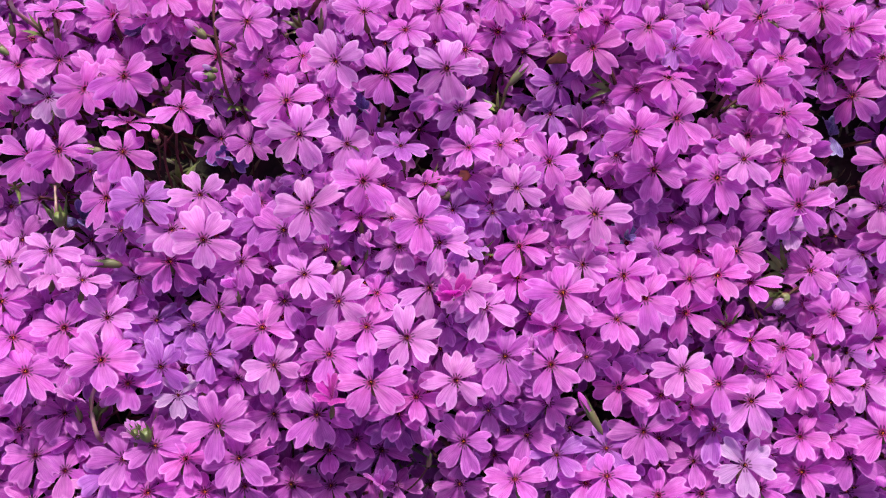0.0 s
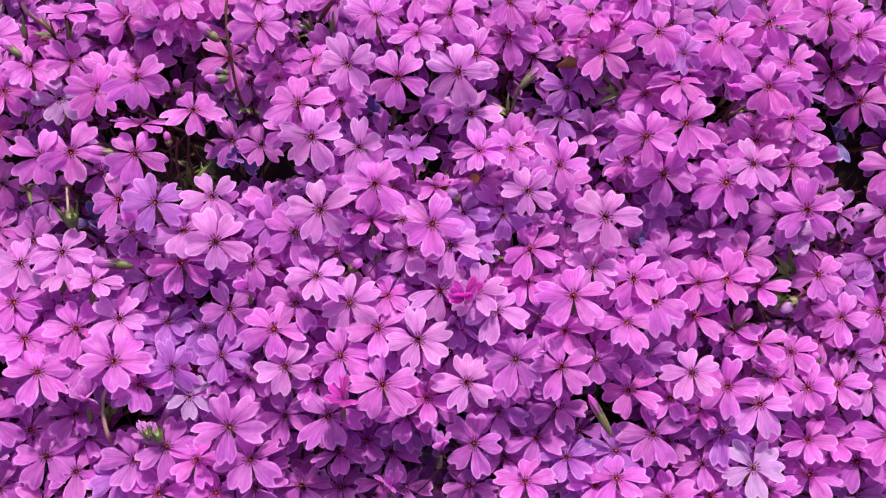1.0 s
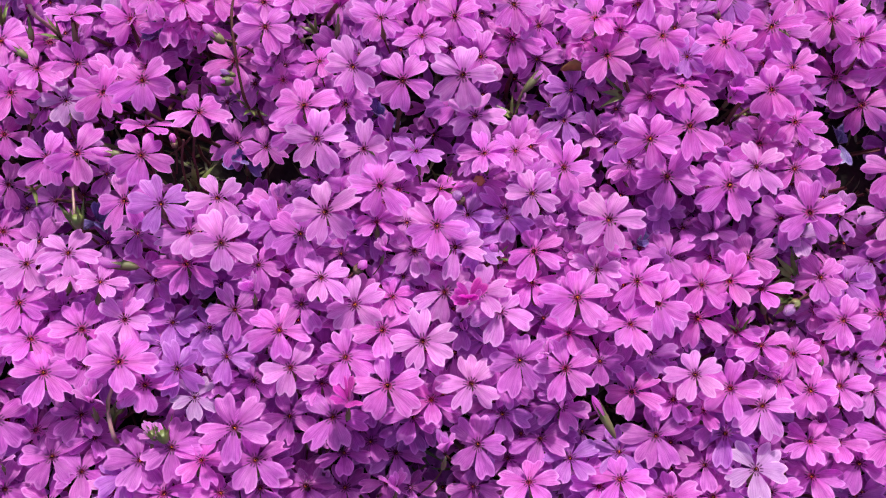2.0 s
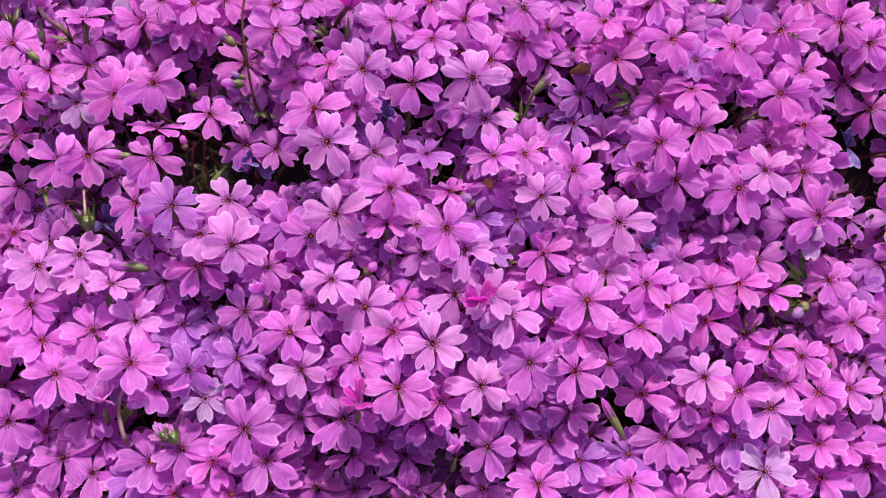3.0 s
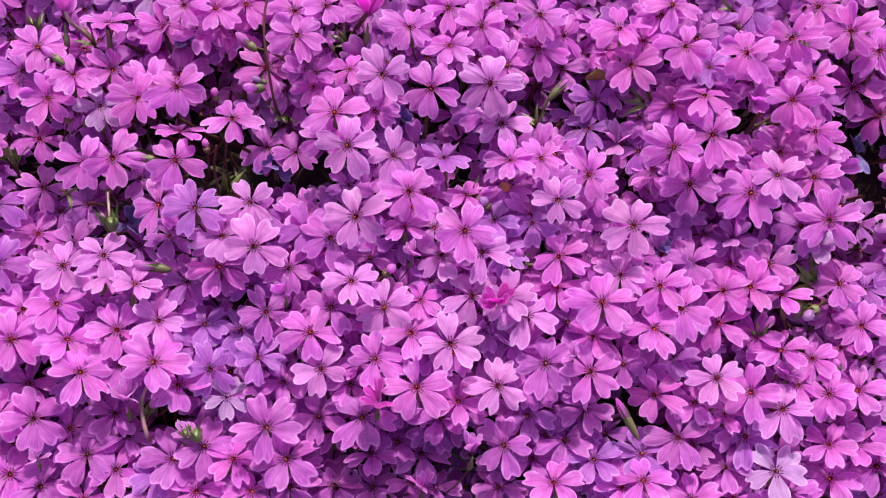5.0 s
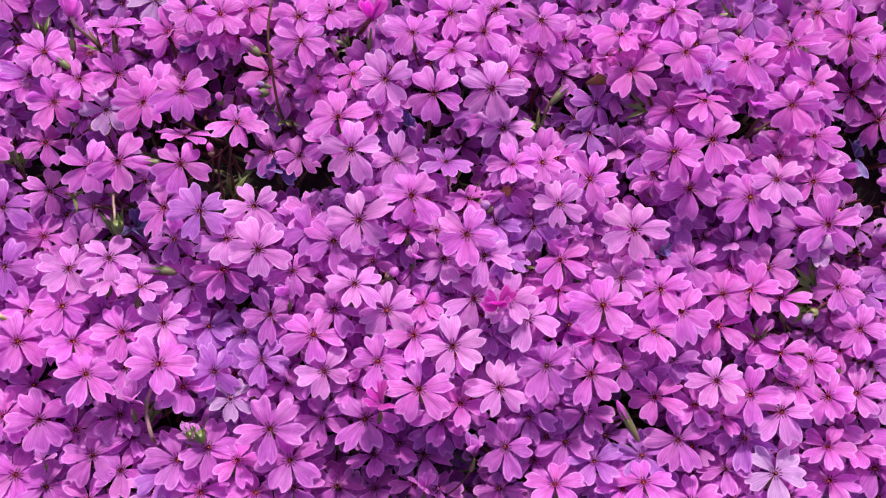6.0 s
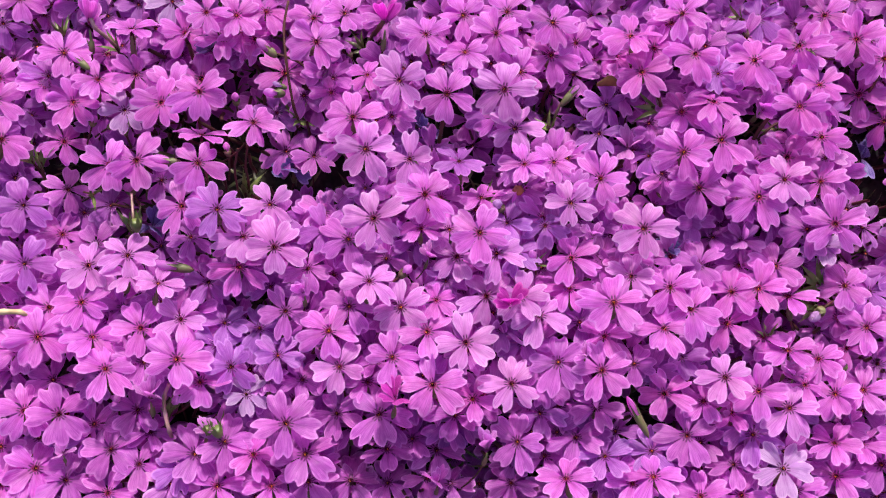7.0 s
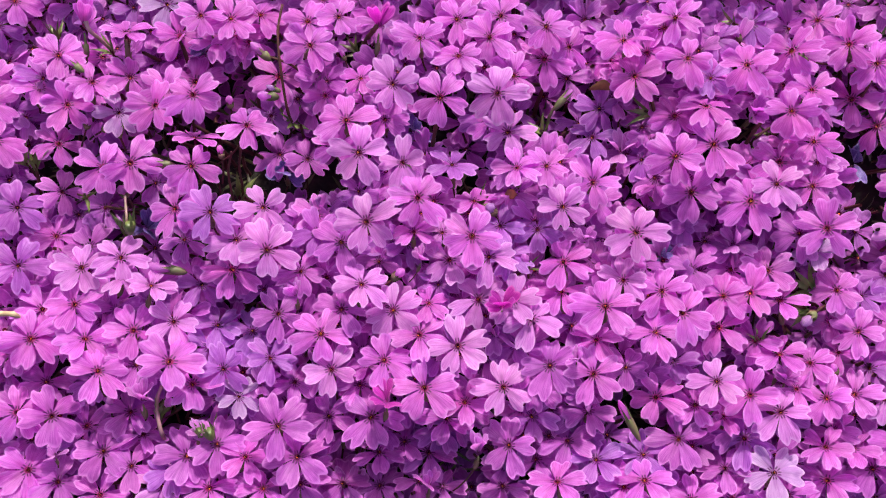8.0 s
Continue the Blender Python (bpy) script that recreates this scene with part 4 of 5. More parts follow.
def stuff_flowers():
    """The flowers past counting: the shaded layers below the named ones and the rest of the cushion beyond."""
    rng = np.random.default_rng(11)
    fine, coarse = [[(np.array(v), np.array(f), np.array(uv), np.array(rim)) for v, f, uv, rim in (petal_shape(form, *size) for form in FORMS)] for size in ((8, 9), (5, 5))]
    ring = [(0.0, 0.0, -0.03)] + [(r * math.cos(a), r * math.sin(a), z) for r, z in ((0.024, 0.0), (0.09, 0.035)) for a in np.arange(6) * math.pi / 3]
    eye_v = np.array(ring)
    eye_f = np.array([(0, i + 1, (i + 1) % 6 + 1, 0) for i in range(6)] + [(i + 1, i + 7, (i + 1) % 6 + 7, (i + 1) % 6 + 1) for i in range(6)])
    eye_m = np.array([5] * 6 + [4] * 6)
    all_v, all_f, all_uv, all_rim, all_m, count = [], [], [], [], [], 0
    places = [(s, q, 0) for q in np.arange(-330, 376, 9.5) for s in np.arange(-440, 440, 9.5)]
    places += [(s, q, 1) for q in np.arange(-92, 101, 8.5) for s in np.arange(-172, 171, 8.5)]
    places += [(s, q, 2) for q in np.arange(-92, 101, 10.5) for s in np.arange(-170, 171, 10.5)]
    for s, q, layer in places:
        s1, q1 = s + rng.uniform(-5, 5), q + rng.uniform(-5, 5)
        inside = abs(s1) < 176 and abs(q1 - 4) < 100
        if inside == (layer == 0) or any(math.hypot(s1 - a, q1 - b) < r + (7 if layer < 2 else 4) for a, b, r in GAPS) or (not inside and rng.random() < 0.25):
            continue
        if layer == 1 and any(math.hypot(s1 - a, q1 - b) < r + 4 for a, b, r in THIN):
            continue
        h = rng.uniform(-6, 3) + swell(s1, q1) if layer == 0 else ceiling_of_blooms(s1, q1) + (rng.uniform(-11, -5) if layer == 1 else rng.uniform(-24, -17))
        if (BANK @ Vector((s1, q1, h))).z < 0.012:
            continue
        tilt, turn, spin, size = abs(rng.normal(22, 13)), rng.normal(180, 70), rng.uniform(0, 360), rng.uniform(8.2, 9.8)
        m = np.array(BANK @ pose(s1, q1, h, 0, 0, turn) @ pose(0, 0, 0, tilt, 0, 0) @ pose(0, 0, 0, 0, 0, spin))[:3]
        # lower layers get more violet and deep pink, shade painted into the petals
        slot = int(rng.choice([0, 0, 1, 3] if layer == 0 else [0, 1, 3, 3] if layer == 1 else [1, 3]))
        for k in range(5):
            v, f, uv, rim = (coarse if layer == 0 else fine)[rng.integers(9)]
            local = np.array(pose(0, 0, 0, rng.normal(-2, 9), rng.normal(0, 9), 72 * k + rng.normal(0, 5)))[:3, :3]
            w = ((v * (rng.normal(1, 0.06), rng.normal(1, 0.05), 1)) @ local.T) * size
            all_v.append(w @ m[:, :3].T + m[:, 3])
            all_f.append(f + count)
            all_uv.append(uv)
            all_rim.append(rim)
            all_m.append(np.full(len(f), slot))
            count += len(v)
        all_v.append((eye_v * size) @ m[:, :3].T + m[:, 3])
        all_f.append(eye_f + count)
        all_uv.append(np.zeros((13, 2)))
        all_rim.append(np.zeros((13, 2)))
        all_m.append(eye_m)
        count += 13
    faces = [tuple(g[:3]) if g[0] == g[3] else tuple(g) for f in all_f for g in f.tolist()]
    me = link_mesh("flower_layer", np.concatenate(all_v).tolist(), faces, [PINK, SHADE_VIOLET, ROSE, DEEP_SHADE_PINK, THROAT, POLLEN], np.concatenate(all_m).astype(np.int32),
                   np.concatenate(all_uv), np.concatenate(all_rim))
    return tagged(new("flower_layer", me), "dense layer of pink moss phlox flowers, many tinted violet for shade", "flowers", kind="stuff")


stuff_flowers()

# ---- buds, rolled flowers, stems and leaves ----
def smooth_path(points, steps=5):
    pts = [Vector(p) for p in points]
    pts = [2 * pts[0] - pts[1]] + pts + [2 * pts[-1] - pts[-2]]
    out = []
    for i in range(1, len(pts) - 2):
        for k in range(steps):
            t = k / steps
            a, b, c, d = pts[i - 1:i + 3]
            out.append(0.5 * (2 * b + (c - a) * t + (2 * a - 5 * b + 4 * c - d) * t * t + (3 * b - a - 3 * c + d) * t ** 3))
    return out + [pts[-2]]


def tube(points, r0, r1, sides=7):
    """A bent round stalk through bank points, in metres, closed at both ends, swollen a little at the nodes."""
    path = [bank(*p) for p in smooth_path(points)]
    verts, n = [], len(path)
    side = Vector((1, 0.2, 0.1))
    for i, p in enumerate(path):
        way = (path[min(i + 1, n - 1)] - path[max(i - 1, 0)]).normalized()
        side = (side - way * side.dot(way)).normalized()
        up = way.cross(side)
        r = (r0 + (r1 - r0) * i / (n - 1)) * 0.001 * (1.25 if i % 5 == 0 else 1.0)
        verts += [p + r * (math.cos(a) * side + math.sin(a) * up) for a in (2 * math.pi * k / sides for k in range(sides))]
    faces = [(i * sides + k, i * sides + (k + 1) % sides, (i + 1) * sides + (k + 1) % sides, (i + 1) * sides + k) for i in range(n - 1) for k in range(sides)]
    faces += [tuple(reversed(range(sides))), tuple(range((n - 1) * sides, n * sides))]
    return [tuple(v) for v in verts], faces


def stalk(points, r0=0.55, r1=0.4, material=STEM, name="phlox_shoot", label="thin reddish-green moss phlox shoot standing in the cushion", category="plant shoot"):
    """A stem that stands in the cushion; its first point lies in the foliage."""
    return tagged(new(name, link_mesh(name, *tube(points, r0, r1), [material])), label, category)


def aim(base, tip, roll=0.0):
    """A pose on the bank with +Z from base to tip; its scale is the length."""
    a, b = bank(*base), bank(*tip)
    turn = (b - a).to_track_quat("Z", "Y").to_matrix().to_4x4()
    return Matrix.Translation(a) @ turn @ pose(0, 0, 0, 0, 0, roll) @ Matrix.Diagonal(((b - a).length,) * 3 + (1,))


def roll_shape(fat):
    """Petals wrapped round each other into a pointed bud, from z 0.3 to 1."""
    verts, uvs, sides = [], [], 20
    rings = ((0.25, 0.30), (0.45, 0.36), (0.75, 0.48), (1.0, 0.62), (1.0, 0.74), (0.8, 0.85), (0.48, 0.94), (0.15, 1.0))
    for k, (r, z) in enumerate(rings):
        for i in range(sides):
            a = 2 * math.pi * i / sides
            fold = ((a + 2.6 * z) * 5 / (2 * math.pi)) % 1.0
            rr = fat * r * (0.80 + 0.34 * fold)
            verts.append((rr * math.cos(a), rr * math.sin(a), z))
            uvs.append((0.2 + 0.6 * fold, 0.35 + 0.6 * z))
    faces = [(k * sides + i, k * sides + (i + 1) % sides, (k + 1) * sides + (i + 1) % sides, (k + 1) * sides + i) for k in range(len(rings) - 1) for i in range(sides)]
    faces += [tuple(range((len(rings) - 1) * sides, len(rings) * sides))]
    return verts, faces, uvs


def cup_shape(fat):
    """The green cup of a bud, with five pointed sepals."""
    body = lathe([(0.10 * fat, -0.05), (0.55 * fat, 0.02), (0.85 * fat, 0.16), (0.95 * fat, 0.32), (0.75 * fat, 0.36)], 10)
    sepals = [moved(blade(0.36, 0.62 * fat, 0.10, 5), pose(0.80 * fat * math.cos(1.2566 * k), 0.80 * fat * math.sin(1.2566 * k), 0.26, 0, 0, 72 * k - 90)) for k in range(5)]
    return joined([body] + sepals)


def bud(base, tip, fat, material, label, roll=0.0, foot=True, cup=1.0):
    """An unopened flower from its stalk end to its point."""
    thing = tagged(new("phlox_bud"), label, "bud", "moss phlox buds")
    thing.empty_display_size = 0.3
    v, f, uv = roll_shape(fat)
    part("rolled_petals", link_mesh("rolled_petals", v, f, [material], uvs=uv), thing)
    part("calyx", link_mesh("calyx", *moved(cup_shape(fat), Matrix.Diagonal((1.12, 1.12, cup, 1))), [CALYX]), thing, "green calyx with pointed sepals")
    if foot:
        part("stem", link_mesh("stem", *lathe([(0.08, 0.0), (0.07, -0.5), (0.07, -1.1), (0.08, -1.8)], 6, lambda z: (0.12 * z * z, -0.1 * z * z)), [STEM]), thing)
    thing.matrix_basis = aim(base, tip, roll) @ Matrix.Diagonal((0.85, 0.85, 0.95, 1))
    return thing


def rolled_flower(s, q, h, turn, tilt, spin, size, material, label, closing=58, spread=16, name="phlox_rolled_flower"):
    """A flower whose petals stand up and curl inwards, half open or fading."""
    thing = tagged(new(name), label, "flower", "rolled and fading flowers")
    thing.empty_display_size = 0.3
    for k in range(5):
        p = part("petal", petal_mesh((k * 2 + 3) % 6, material), thing)
        p.rotation_euler = Euler((radians(random.gauss(closing, spread)), radians(random.gauss(0, 20)), radians(-72 * k + random.gauss(0, 9))))
        p.scale = (random.uniform(0.9, 1.15), random.uniform(0.85, 1.1), 1.0)
    part("calyx", calyx_mesh, part("stem", stem_mesh, thing), "green and reddish calyx")
    thing.matrix_basis = BANK @ pose(s, q, h, 0, 0, turn) @ pose(0, 0, 0, tilt, 0, 0) @ pose(0, 0, 0, 0, 0, spin) @ Matrix.Diagonal((size, size, size, 1))
    return thing


def seed_cup(base, tip, fat, label="yellow-green seed cup of a fallen flower"):
    """The green calyx that stays on its stalk when the flower has dropped: a ribbed tube with five sepals."""
    cup = tagged(new("seed_cup", link_mesh("seed_cup", *cup_shape(fat), [FRESH])), label, "seed cup")
    cup.matrix_basis = aim(base, tip) @ Matrix.Diagonal((1, 1, 1.45, 1))
    return cup


LEAVES = [link_mesh("leaf", *blade(1.0, w, b, 7), [FRESH]) for w, b in ((0.16, 0.22), (0.20, 0.4), (0.13, 0.05))]


def sprig(base, tip, count, spread, label="tuft of narrow green moss phlox leaves"):
    """A shoot's end: a short stalk with narrow leaves standing out round it."""
    thing = tagged(new("leaf_tuft"), label, "leaves", "green leaf tufts in the gaps")
    thing.empty_display_size = 0.3
    part("stem", link_mesh("stem", *lathe([(0.05, -1.2), (0.05, -0.4), (0.05, 0.2), (0.03, 0.35)], 6), [STEM]), thing)
    for k in range(count):
        leaf = part("leaf", LEAVES[k % 3], thing)
        leaf.rotation_euler = Euler((radians(-spread * random.uniform(0.3, 1.1)), 0, radians(137.5 * k)))
        leaf.location, leaf.scale = (0, 0, 0.25 * (k % 4) / 4), (1, 1, random.uniform(0.7, 1.0))
    thing.matrix_basis = aim(base, tip)
    return thing


# buds
SMALL, PINKISH, ROLLED = "small pinkish-white moss phlox bud", "pink moss phlox bud in a green calyx", "pale lilac rolled bud in a long green calyx"
bud((-87.4, 51.5, -6.6), (-87.5, 55.0, -3.1), 0.29, PALE, SMALL)
bud((-70.2, 53.4, 0.4), (-76.9, 52.9, 3.3), 0.24, PALE, PINKISH, foot=False)
bud((-69.6, 55.3, 0.4), (-74.0, 56.4, 2.8), 0.20, FADED, "greenish-white moss phlox bud", foot=False)
bud((-73.3, 65.6, 1.6), (-79.7, 70.8, 4.0), 0.20, PALE, "violet-pink moss phlox bud on a reddish stem", foot=False)
bud((-101.6, 29.0, 3.0), (-111.4, 29.9, 5.4), 0.14, PALE, "long rolled pink moss phlox bud", foot=False)
bud((-133.9, 60.2, 1.9), (-140.8, 65.6, 3.2), 0.16, PALE, "long rolled pink moss phlox bud", foot=False)
bud((-97.8, -4.5, -3.0), (-111.1, -2.7, -0.6), 0.13, PALE, ROLLED, foot=False)
bud((1.4, 16.2, -3.6), (-1.3, 19.5, -0.5), 0.36, FADED, "greenish-white moss phlox bud")
bud((12.1, -1.1, -4.8), (10.4, 3.3, -0.0), 0.25, PALE, SMALL)
bud((54.5, 22.8, -7.4), (52.1, 26.4, -3.8), 0.27, PALE, SMALL)
bud((-31.2, -5.9, 0.2), (-27.3, -2.7, 3.0), 0.30, PALE, SMALL)
bud((45.9, -53.7, 1.0), (38.4, -41.4, 5.8), 0.095, PINK, "drooping pink bud with a long green calyx", roll=40, foot=False, cup=1.5)
bud((105.0, -13.5, -5.3), (99.4, -17.9, -2.9), 0.26, FADED, "greenish-white moss phlox bud")
bud((-118.5, -48.3, -4.1), (-118.1, -43.7, -0.5), 0.24, PALE, SMALL)
bud((-101.5, -48.1, -4.2), (-99.1, -44.1, -0.6), 0.29, PALE, SMALL)
rolled_flower(-131.1, -61.7, 4.0, 180, 40, 15, 4.6, PALE, "small pale pink moss phlox flower curling up", 62)
rolled_flower(-3.5, -58.5, 6.0, 180, 40, 20, 7.6, PALE, "pale pink moss phlox flower with petals rolled inwards", 66)
bud((21.0, 53.0, -5.2), (27.0, 59.5, -3.2), 0.17, PALE, PINKISH, foot=False, cup=1.6)
bud((-49.4, 68.3, -4.5), (-50.8, 71.1, -2.1), 0.25, PALE, SMALL)
bud((-135.1, 43.3, -6.4), (-133.2, 46.7, -4.0), 0.29, PALE, SMALL)
bud((100.5, 36.5, -2.9), (98.6, 41.3, -0.5), 0.18, PALE, SMALL)
bud((-118.8, 20.2, -4.1), (-119.8, 22.6, 0.7), 0.34, PALE, PINKISH)
bud((85.3, 79.1, -7.6), (82.3, 82.7, -5.2), 0.22, PALE, SMALL)
bud((112.1, -33.0, -7.7), (109.7, -29.6, -5.3), 0.29, PALE, SMALL)
bud((124.1, 68.7, -7.8), (120.0, 70.0, -5.4), 0.29, PALE, SMALL)
bud((-129.7, 42.8, -6.4), (-125.5, 44.2, -4.1), 0.26, PALE, PINKISH)
bud((-88.3, 33.1, -3.1), (-88.9, 37.4, -0.7), 0.26, PALE, PINKISH)
bud((129.5, -69.9, -0.7), (124.7, -66.4, 1.7), 0.29, PALE, SMALL)

# rolled and fading flowers
rolled_flower(-60.4, -12.1, 4.1, 180, 35, 0, 6.6, PALE, "pale lilac flower with petals rolled inwards", 80, 9)
rolled_flower(-22.3, -0.1, 3.0, 170, 35, 20, 5.4, PALE, "pale pink moss phlox flower curling up", 76, 10)
rolled_flower(-106.1, -45.0, 4.2, 180, 40, 10, 8.5, PALE, "pale pink flower with drooping rolled petals", 62)
rolled_flower(-31.2, -44.1, 9.2, 180, 40, 30, 7.8, CRIMSON, "deep magenta moss phlox flower with curled petals", 48, 14)
rolled_flower(3.2, -14.8, 7.1, 180, 30, 10, 7.6, CRIMSON, "deep magenta moss phlox flower with curled petals", 55)
rolled_flower(25.7, -30.3, 9.4, 180, 35, 0, 5.0, PALE, "pale pink moss phlox flower curling up", 78, 10)
rolled_flower(30.2, 8.1, -0.2, 180, 30, 0, 5.4, PALE, "pale pink moss phlox flower curling up", 55)
rolled_flower(-135.7, 76.0, 0.8, 185, 62, 0, 9.5, ROSE, "half-open rose-pink moss phlox flower like a cup", 72, 6)
rolled_flower(-38.1, 77.9, 0.2, 180, 60, 0, 8.5, CRIMSON, "half-open magenta moss phlox flower like a cup", 74, 6)
rolled_flower(85.9, 51.0, -0.5, 180, 20, 0, 6.8, DEEP_SHADE_PINK, "deep pink moss phlox flower with petals folded in", 55)
rolled_flower(-18.2, -69.9, -5.8, 180, 45, 0, 6.5, PINK, "pink moss phlox flower curling up", 60)
rolled_flower(43.5, 39.2, -8.6, 180, 30, 0, 8.0, PALE, "pale pink moss phlox flower curling up", 50)
rolled_flower(79.6, 8.1, -5.2, 180, 30, 0, 7.5, PALE, "pale pink moss phlox flower curling up", 50)
rolled_flower(-72.0, -39.8, -4.3, 180, 50, 20, 6.0, PALE, "pale pink moss phlox flower curling up", 50)
rolled_flower(-132.2, -28.7, -2.8, 180, 40, 0, 6.5, FADED, "whitish moss phlox flower curling up", 50)
rolled_flower(94.0, -35.2, -4.1, 180, 50, 0, 6.0, PALE, "pale pink moss phlox flower curling up", 50)
rolled_flower(-88.6, -54.7, 3.0, 170, 40, 40, 5.2, PALE, "pale lilac moss phlox flower curling up", 58)
rolled_flower(93.0, -32.2, -6.0, 180, 45, 40, 5.8, FADED, "whitish moss phlox flower curling up", 60)
WITHERED = "withered indigo moss phlox flower deep in a gap, darkened for shade"
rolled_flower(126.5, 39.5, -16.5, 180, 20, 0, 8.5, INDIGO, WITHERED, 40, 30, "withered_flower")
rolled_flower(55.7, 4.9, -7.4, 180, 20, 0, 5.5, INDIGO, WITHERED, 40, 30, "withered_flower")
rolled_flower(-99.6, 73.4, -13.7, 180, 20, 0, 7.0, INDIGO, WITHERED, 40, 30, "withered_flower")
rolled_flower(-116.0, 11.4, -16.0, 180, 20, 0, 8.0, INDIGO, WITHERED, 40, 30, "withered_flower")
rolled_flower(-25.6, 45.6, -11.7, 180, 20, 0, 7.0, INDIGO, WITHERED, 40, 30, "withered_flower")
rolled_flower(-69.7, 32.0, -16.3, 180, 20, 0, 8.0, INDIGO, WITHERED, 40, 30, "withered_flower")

# stems
stalk([(-66.8, 47.7, -13.9), (-67.9, 50.4, -4.4), (-69.9, 64.1, 1.6), (-70.9, 74.9, 2.8), (-69.9, 84.3, 2.8)], 0.48, 0.40)
stalk([(-63.4, 64.1, -6.8), (-67.5, 65.0, 0.4), (-74.3, 66.8, 2.3), (-77.7, 69.3, 3.3)], 0.45, 0.36)
stalk([(-87.5, 18.9, -20.9), (-86.6, 23.1, -11.4), (-86.3, 28.8, -4.3), (-83.8, 33.9, 2.9)], 0.40, 0.36)
stalk([(-84.4, 22.7, -18.6), (-83.5, 27.2, -11.4), (-83.5, 31.3, -6.7), (-81.4, 35.9, 0.5)], 0.42, 0.38)
stalk([(-92.7, 22.7, -20.9), (-91.9, 27.3, -13.8), (-92.1, 29.9, -9.0), (-91.2, 30.6, -4.2)], 0.4, 0.4)
stalk([(-103.1, -58.4, -11.3), (-101.4, -54.9, -1.8), (-102.6, -49.8, -0.6), (-103.0, -44.4, 0.0), (-101.5, -40.5, 1.0)], 0.65, 0.55, PALE_STEM, label="thick pale pinkish-green moss phlox shoot")
stalk([(-121.0, 9.3, -11.2), (-116.3, 10.4, 0.7), (-117.0, 15.7, 0.7), (-118.0, 19.5, -0.5)], 0.5, 0.4, PALE_STEM, label="thick pale pinkish-green moss phlox shoot")
stalk([(-130.2, 72.3, -11.2), (-131.2, 73.2, -4.0), (-133.5, 74.9, 0.7), (-134.5, 77.4, 1.9)], 0.6, 0.7, PALE_STEM)
stalk([(-44.1, 77.6, -11.6), (-41.8, 76.9, -4.5), (-39.8, 77.1, 0.2), (-38.4, 79.1, 0.2)], 0.8, 0.8)
stalk([(-19.8, 39.3, -14.2), (-19.3, 41.5, -7.0), (-18.6, 45.5, -4.6), (-18.2, 47.5, -2.3)], 0.7, 0.6, STEM)
stalk([(86.5, 40.0, -12.4), (85.0, 42.5, -5.2), (85.9, 45.4, -0.5), (88.1, 48.2, -0.5)], 0.7, 0.6)
stalk([(86.4, 40.7, -10.0), (87.0, 43.3, -4.0), (91.2, 46.8, -2.9), (95.2, 47.6, -2.9)], 0.5, 0.4)
stalk([(56.7, 51.6, -12.2), (54.3, 53.0, -5.0), (53.0, 55.1, -2.7), (52.4, 57.9, -2.7)], 0.7, 0.5)
stalk([(135.6, 51.4, -24.5), (128.4, 52.5, -17.3), (129.2, 54.1, -15.0), (133.0, 55.7, -12.6)], 0.35, 0.3)
stalk([(131.1, 36.2, -24.5), (131.8, 36.0, -17.4), (133.9, 35.7, -12.6), (137.7, 36.5, -12.6)], 0.32, 0.3)
stalk([(128.2, 61.0, -17.3), (125.9, 60.6, -7.8), (127.2, 63.1, -6.6), (128.3, 65.5, -5.5)], 0.45, 0.4)
stalk([(-94.1, 75.3, -4.2), (-94.2, 76.1, -0.7), (-95.7, 78.9, 0.5), (-97.3, 81.6, 0.5)], 0.3, 0.25)
stalk([(19.1, 48.2, -12.0), (19.9, 51.5, -7.2), (22.0, 54.9, -4.9), (25.7, 57.4, -4.9)], 0.5, 0.45, CALYX)
stalk([(-125.6, 76.4, -11.2), (-123.6, 72.4, -6.4), (-123.0, 73.4, -4.1), (-122.5, 74.8, -2.2)], 0.9, 0.7, STEM)
stalk([(-158.7, -19.5, 3.3), (-152.2, -19.4, 5.6), (-146.4, -19.5, 6.8), (-145.5, -20.7, 3.7)], 1.0, 0.7, DRY, "dry_straw", "dry yellow straw lying across the flowers", "straw")

# leaves
sprig((-120.2, 7.3, -13.6), (-118.7, 12.6, -1.7), 3, 30, "small green leaves on a pale stem")
sprig((-119.3, 8.9, -8.8), (-123.7, 13.8, -1.7), 2, 10, "single green moss phlox leaf pair")
seed_cup((-115.2, 7.2, 0.0), (-114.5, 13.0, 5.0), 0.26, "green seed cup of a fallen flower")
sprig((10.9, -1.6, -4.8), (16.0, 1.8, 1.1), 3, 14)
sprig((54.6, 52.9, -7.4), (44.9, 53.2, -1.4), 5, 30)
sprig((108.0, -6.0, -10.1), (98.6, -2.7, -2.9), 7, 30)
sprig((104.7, -12.9, -7.7), (96.2, -14.5, -2.9), 6, 30)
sprig((89.1, 39.4, -10.0), (91.1, 43.7, -5.2), 4, 45)
sprig((-68.0, 48.3, -13.9), (-65.2, 51.4, -4.4), 7, 40)
sprig((-149.2, 76.0, -11.1), (-150.1, 81.6, -3.9), 7, 26)
sprig((-130.2, 71.4, -11.2), (-130.7, 74.3, -2.8), 5, 26)
sprig((-103.4, -51.0, -4.2), (-101.4, -43.4, 2.5), 6, 14)
sprig((-85.5, -58.6, -6.7), (-88.4, -49.9, 1.7), 6, 20)
sprig((88.1, -23.6, -7.6), (85.5, -18.6, -2.8), 5, 30)
sprig((66.8, -49.8, -7.5), (68.9, -42.7, -2.7), 5, 34, "reddish and green leaf tuft")
sprig((-45.9, 73.6, -11.6), (-48.8, 76.4, -4.5), 7, 40)
sprig((-60.1, 60.8, -9.2), (-60.3, 65.1, -4.4), 6, 40)
sprig((-85.7, 21.7, -18.5), (-82.9, 29.5, -6.7), 5, 14)
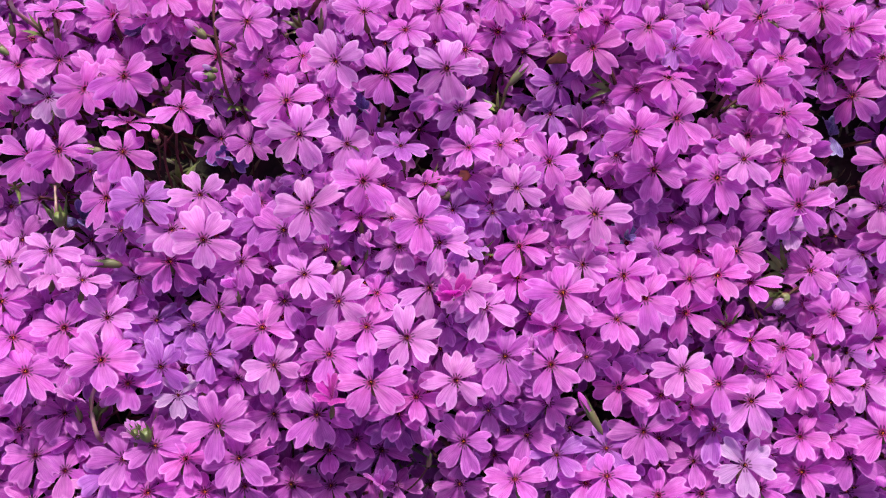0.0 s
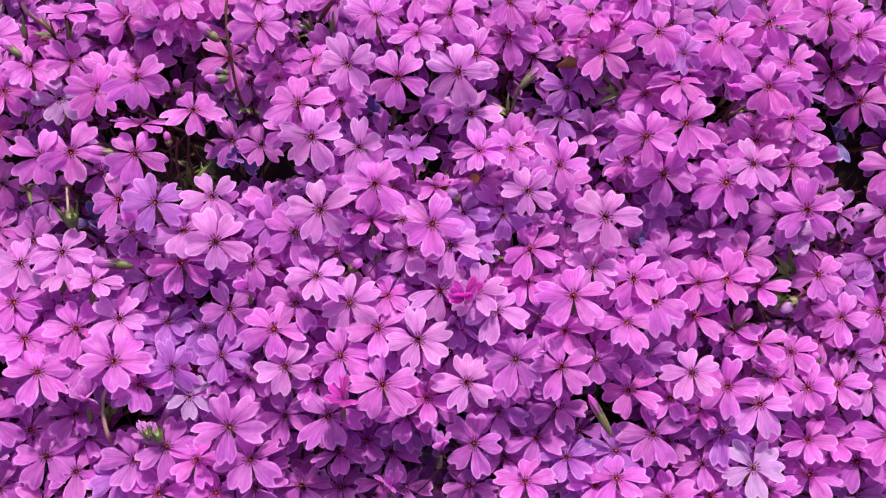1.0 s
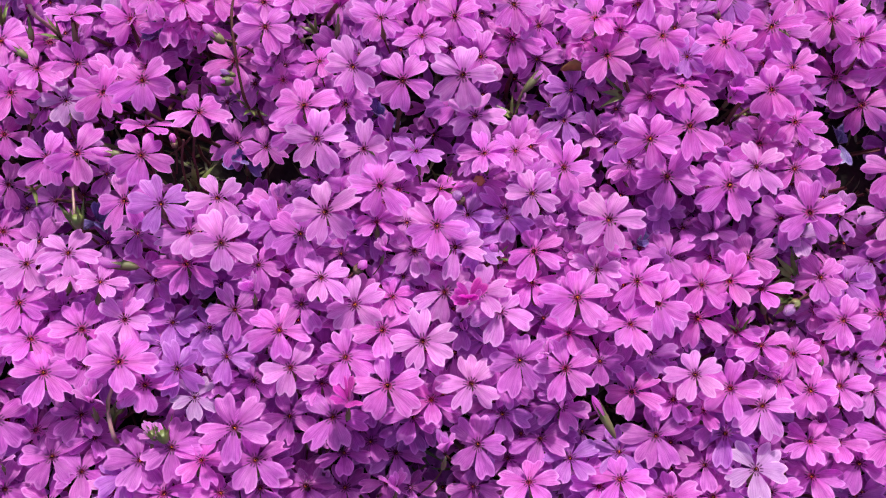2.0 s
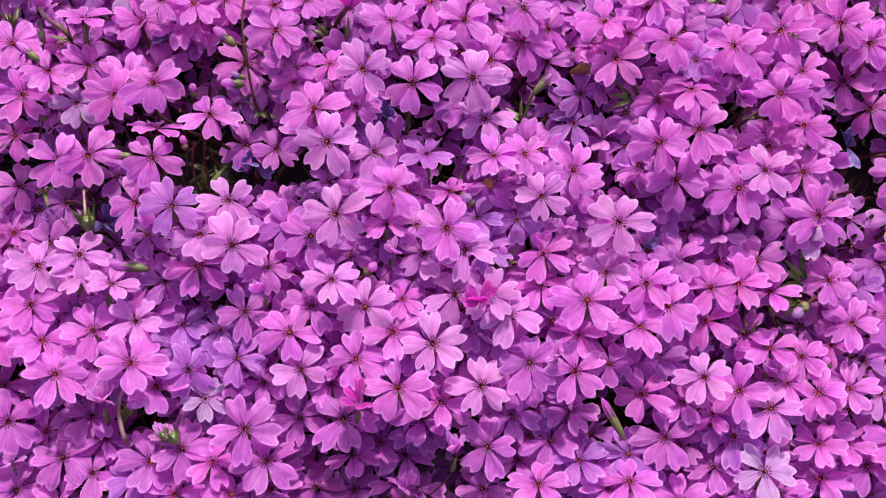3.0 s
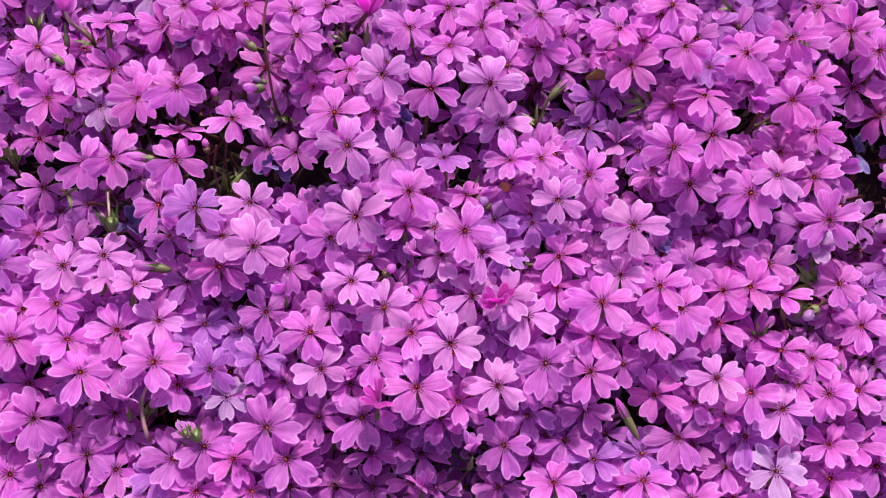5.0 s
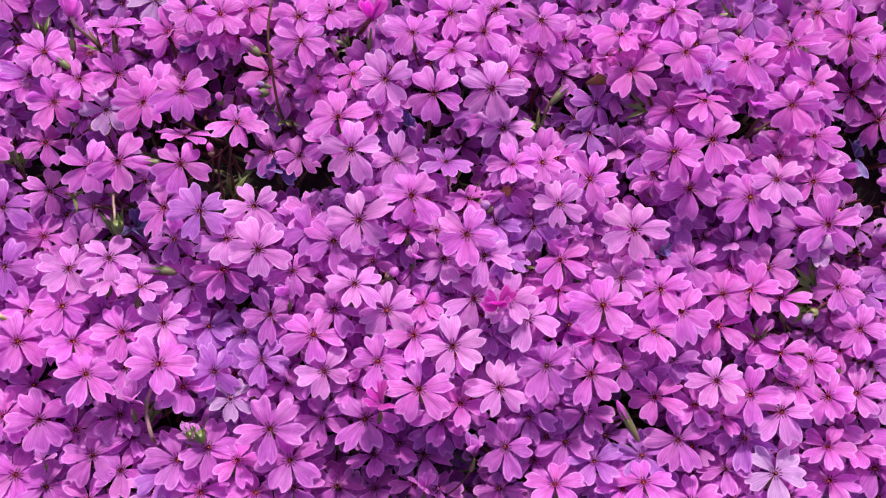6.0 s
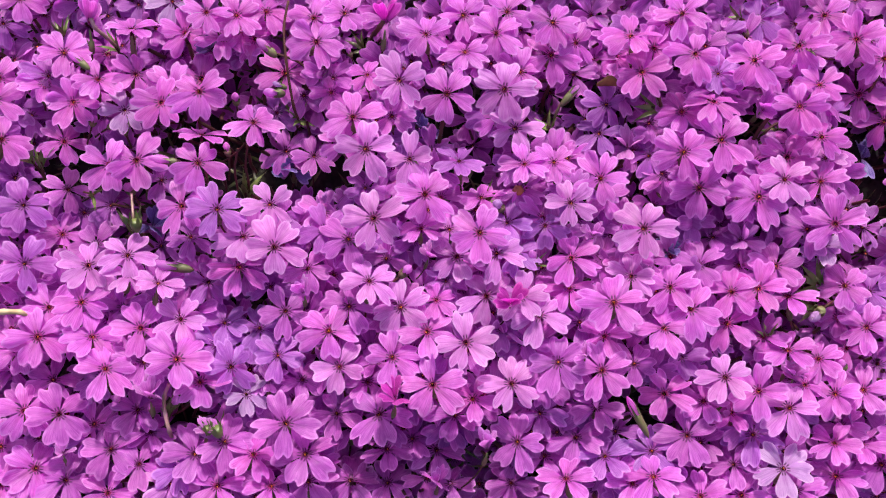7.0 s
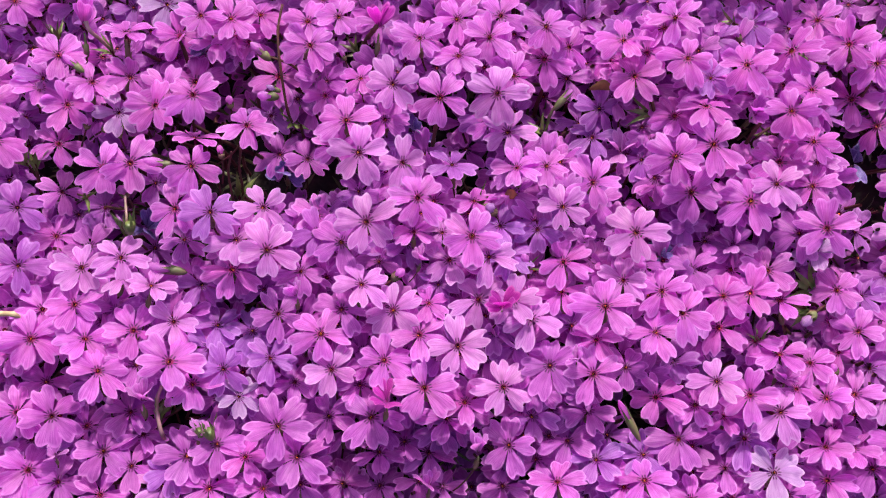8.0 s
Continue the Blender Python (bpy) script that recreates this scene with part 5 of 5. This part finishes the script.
sprig((-124.2, 40.8, -8.8), (-124.7, 45.5, -2.9), 5, 26)
sprig((18.2, 46.2, -12.0), (14.6, 49.7, -4.8), 5, 30)
sprig((94.3, 46.6, -7.7), (88.0, 45.4, -4.2), 5, 30)
sprig((83.6, 85.4, -7.6), (76.0, 85.4, -2.8), 5, 26)
sprig((89.6, 72.7, -10.0), (90.6, 73.1, -5.2), 4, 40)
sprig((110.9, 78.9, -12.5), (108.0, 81.8, -7.7), 5, 30)
sprig((-5.0, 19.9, -11.9), (1.1, 26.3, -4.8), 4, 20)
sprig((-135.7, 21.5, -11.1), (-129.8, 19.7, -6.4), 4, 40)
sprig((-155.6, 31.5, -11.0), (-156.1, 34.9, -3.9), 7, 40)
sprig((-152.6, 29.6, -11.0), (-151.7, 37.3, -3.9), 4, 16)

seed_cup((-84.5, -55.9, 3.0), (-85.9, -50.7, 8.0), 0.26)
seed_cup((-87.9, -55.4, 2.0), (-89.1, -50.9, 6.0), 0.22)


def dead_leaf(base, tip, width):
    """A dry curled leaf caught among the flowers."""
    rows, cols, verts = 8, 5, []
    for r in range(rows):
        a = r / (rows - 1)
        for c in range(cols):
            b = 2 * c / (cols - 1) - 1
            w = width * math.sin(math.pi * (0.08 + 0.86 * a)) * (1 + 0.06 * math.sin(9 * a + 4 * b))
            verts.append((w * b, 0.35 * (w * b) ** 2 / width + 0.08 * math.sin(3 * a), a))
    leaf = tagged(new("dead_leaf", link_mesh("dead_leaf", verts, grid_faces(rows, cols), [BROWN])), "dry brown leaf caught between the flowers", "leaf")
    leaf.modifiers.new("thickness", "SOLIDIFY").thickness = 0.03
    leaf.matrix_basis = aim(base, tip, 80)
    return leaf


dead_leaf((40.5, 59.7, -3.0), (32.5, 59.3, -3.0), 0.34)


def seed_capsule(s, q, h, size):
    """A dry, ribbed capsule left in the middle of a fading flower."""
    verts, faces = lathe([(0.25, -0.9), (0.75, -0.4), (1.0, 0.1), (0.85, 0.5), (0.45, 0.75), (0.15, 0.7)], 12)
    verts = [(x * (1 + 0.08 * math.cos(6 * math.atan2(y, x))), y * (1 + 0.08 * math.cos(6 * math.atan2(y, x))), z) for x, y, z in verts]
    capsule = tagged(new("seed_capsule", link_mesh("seed_capsule", verts, faces, [CAPSULE])), "orange-brown dry seed capsule in a fading flower", "seed capsule")
    capsule.matrix_basis = BANK @ pose(s, q, h, 20, 0, 0) @ Matrix.Diagonal((size, size, size, 1))
    return capsule


seed_capsule(6.6, 23.5, -5.0, 2.0)
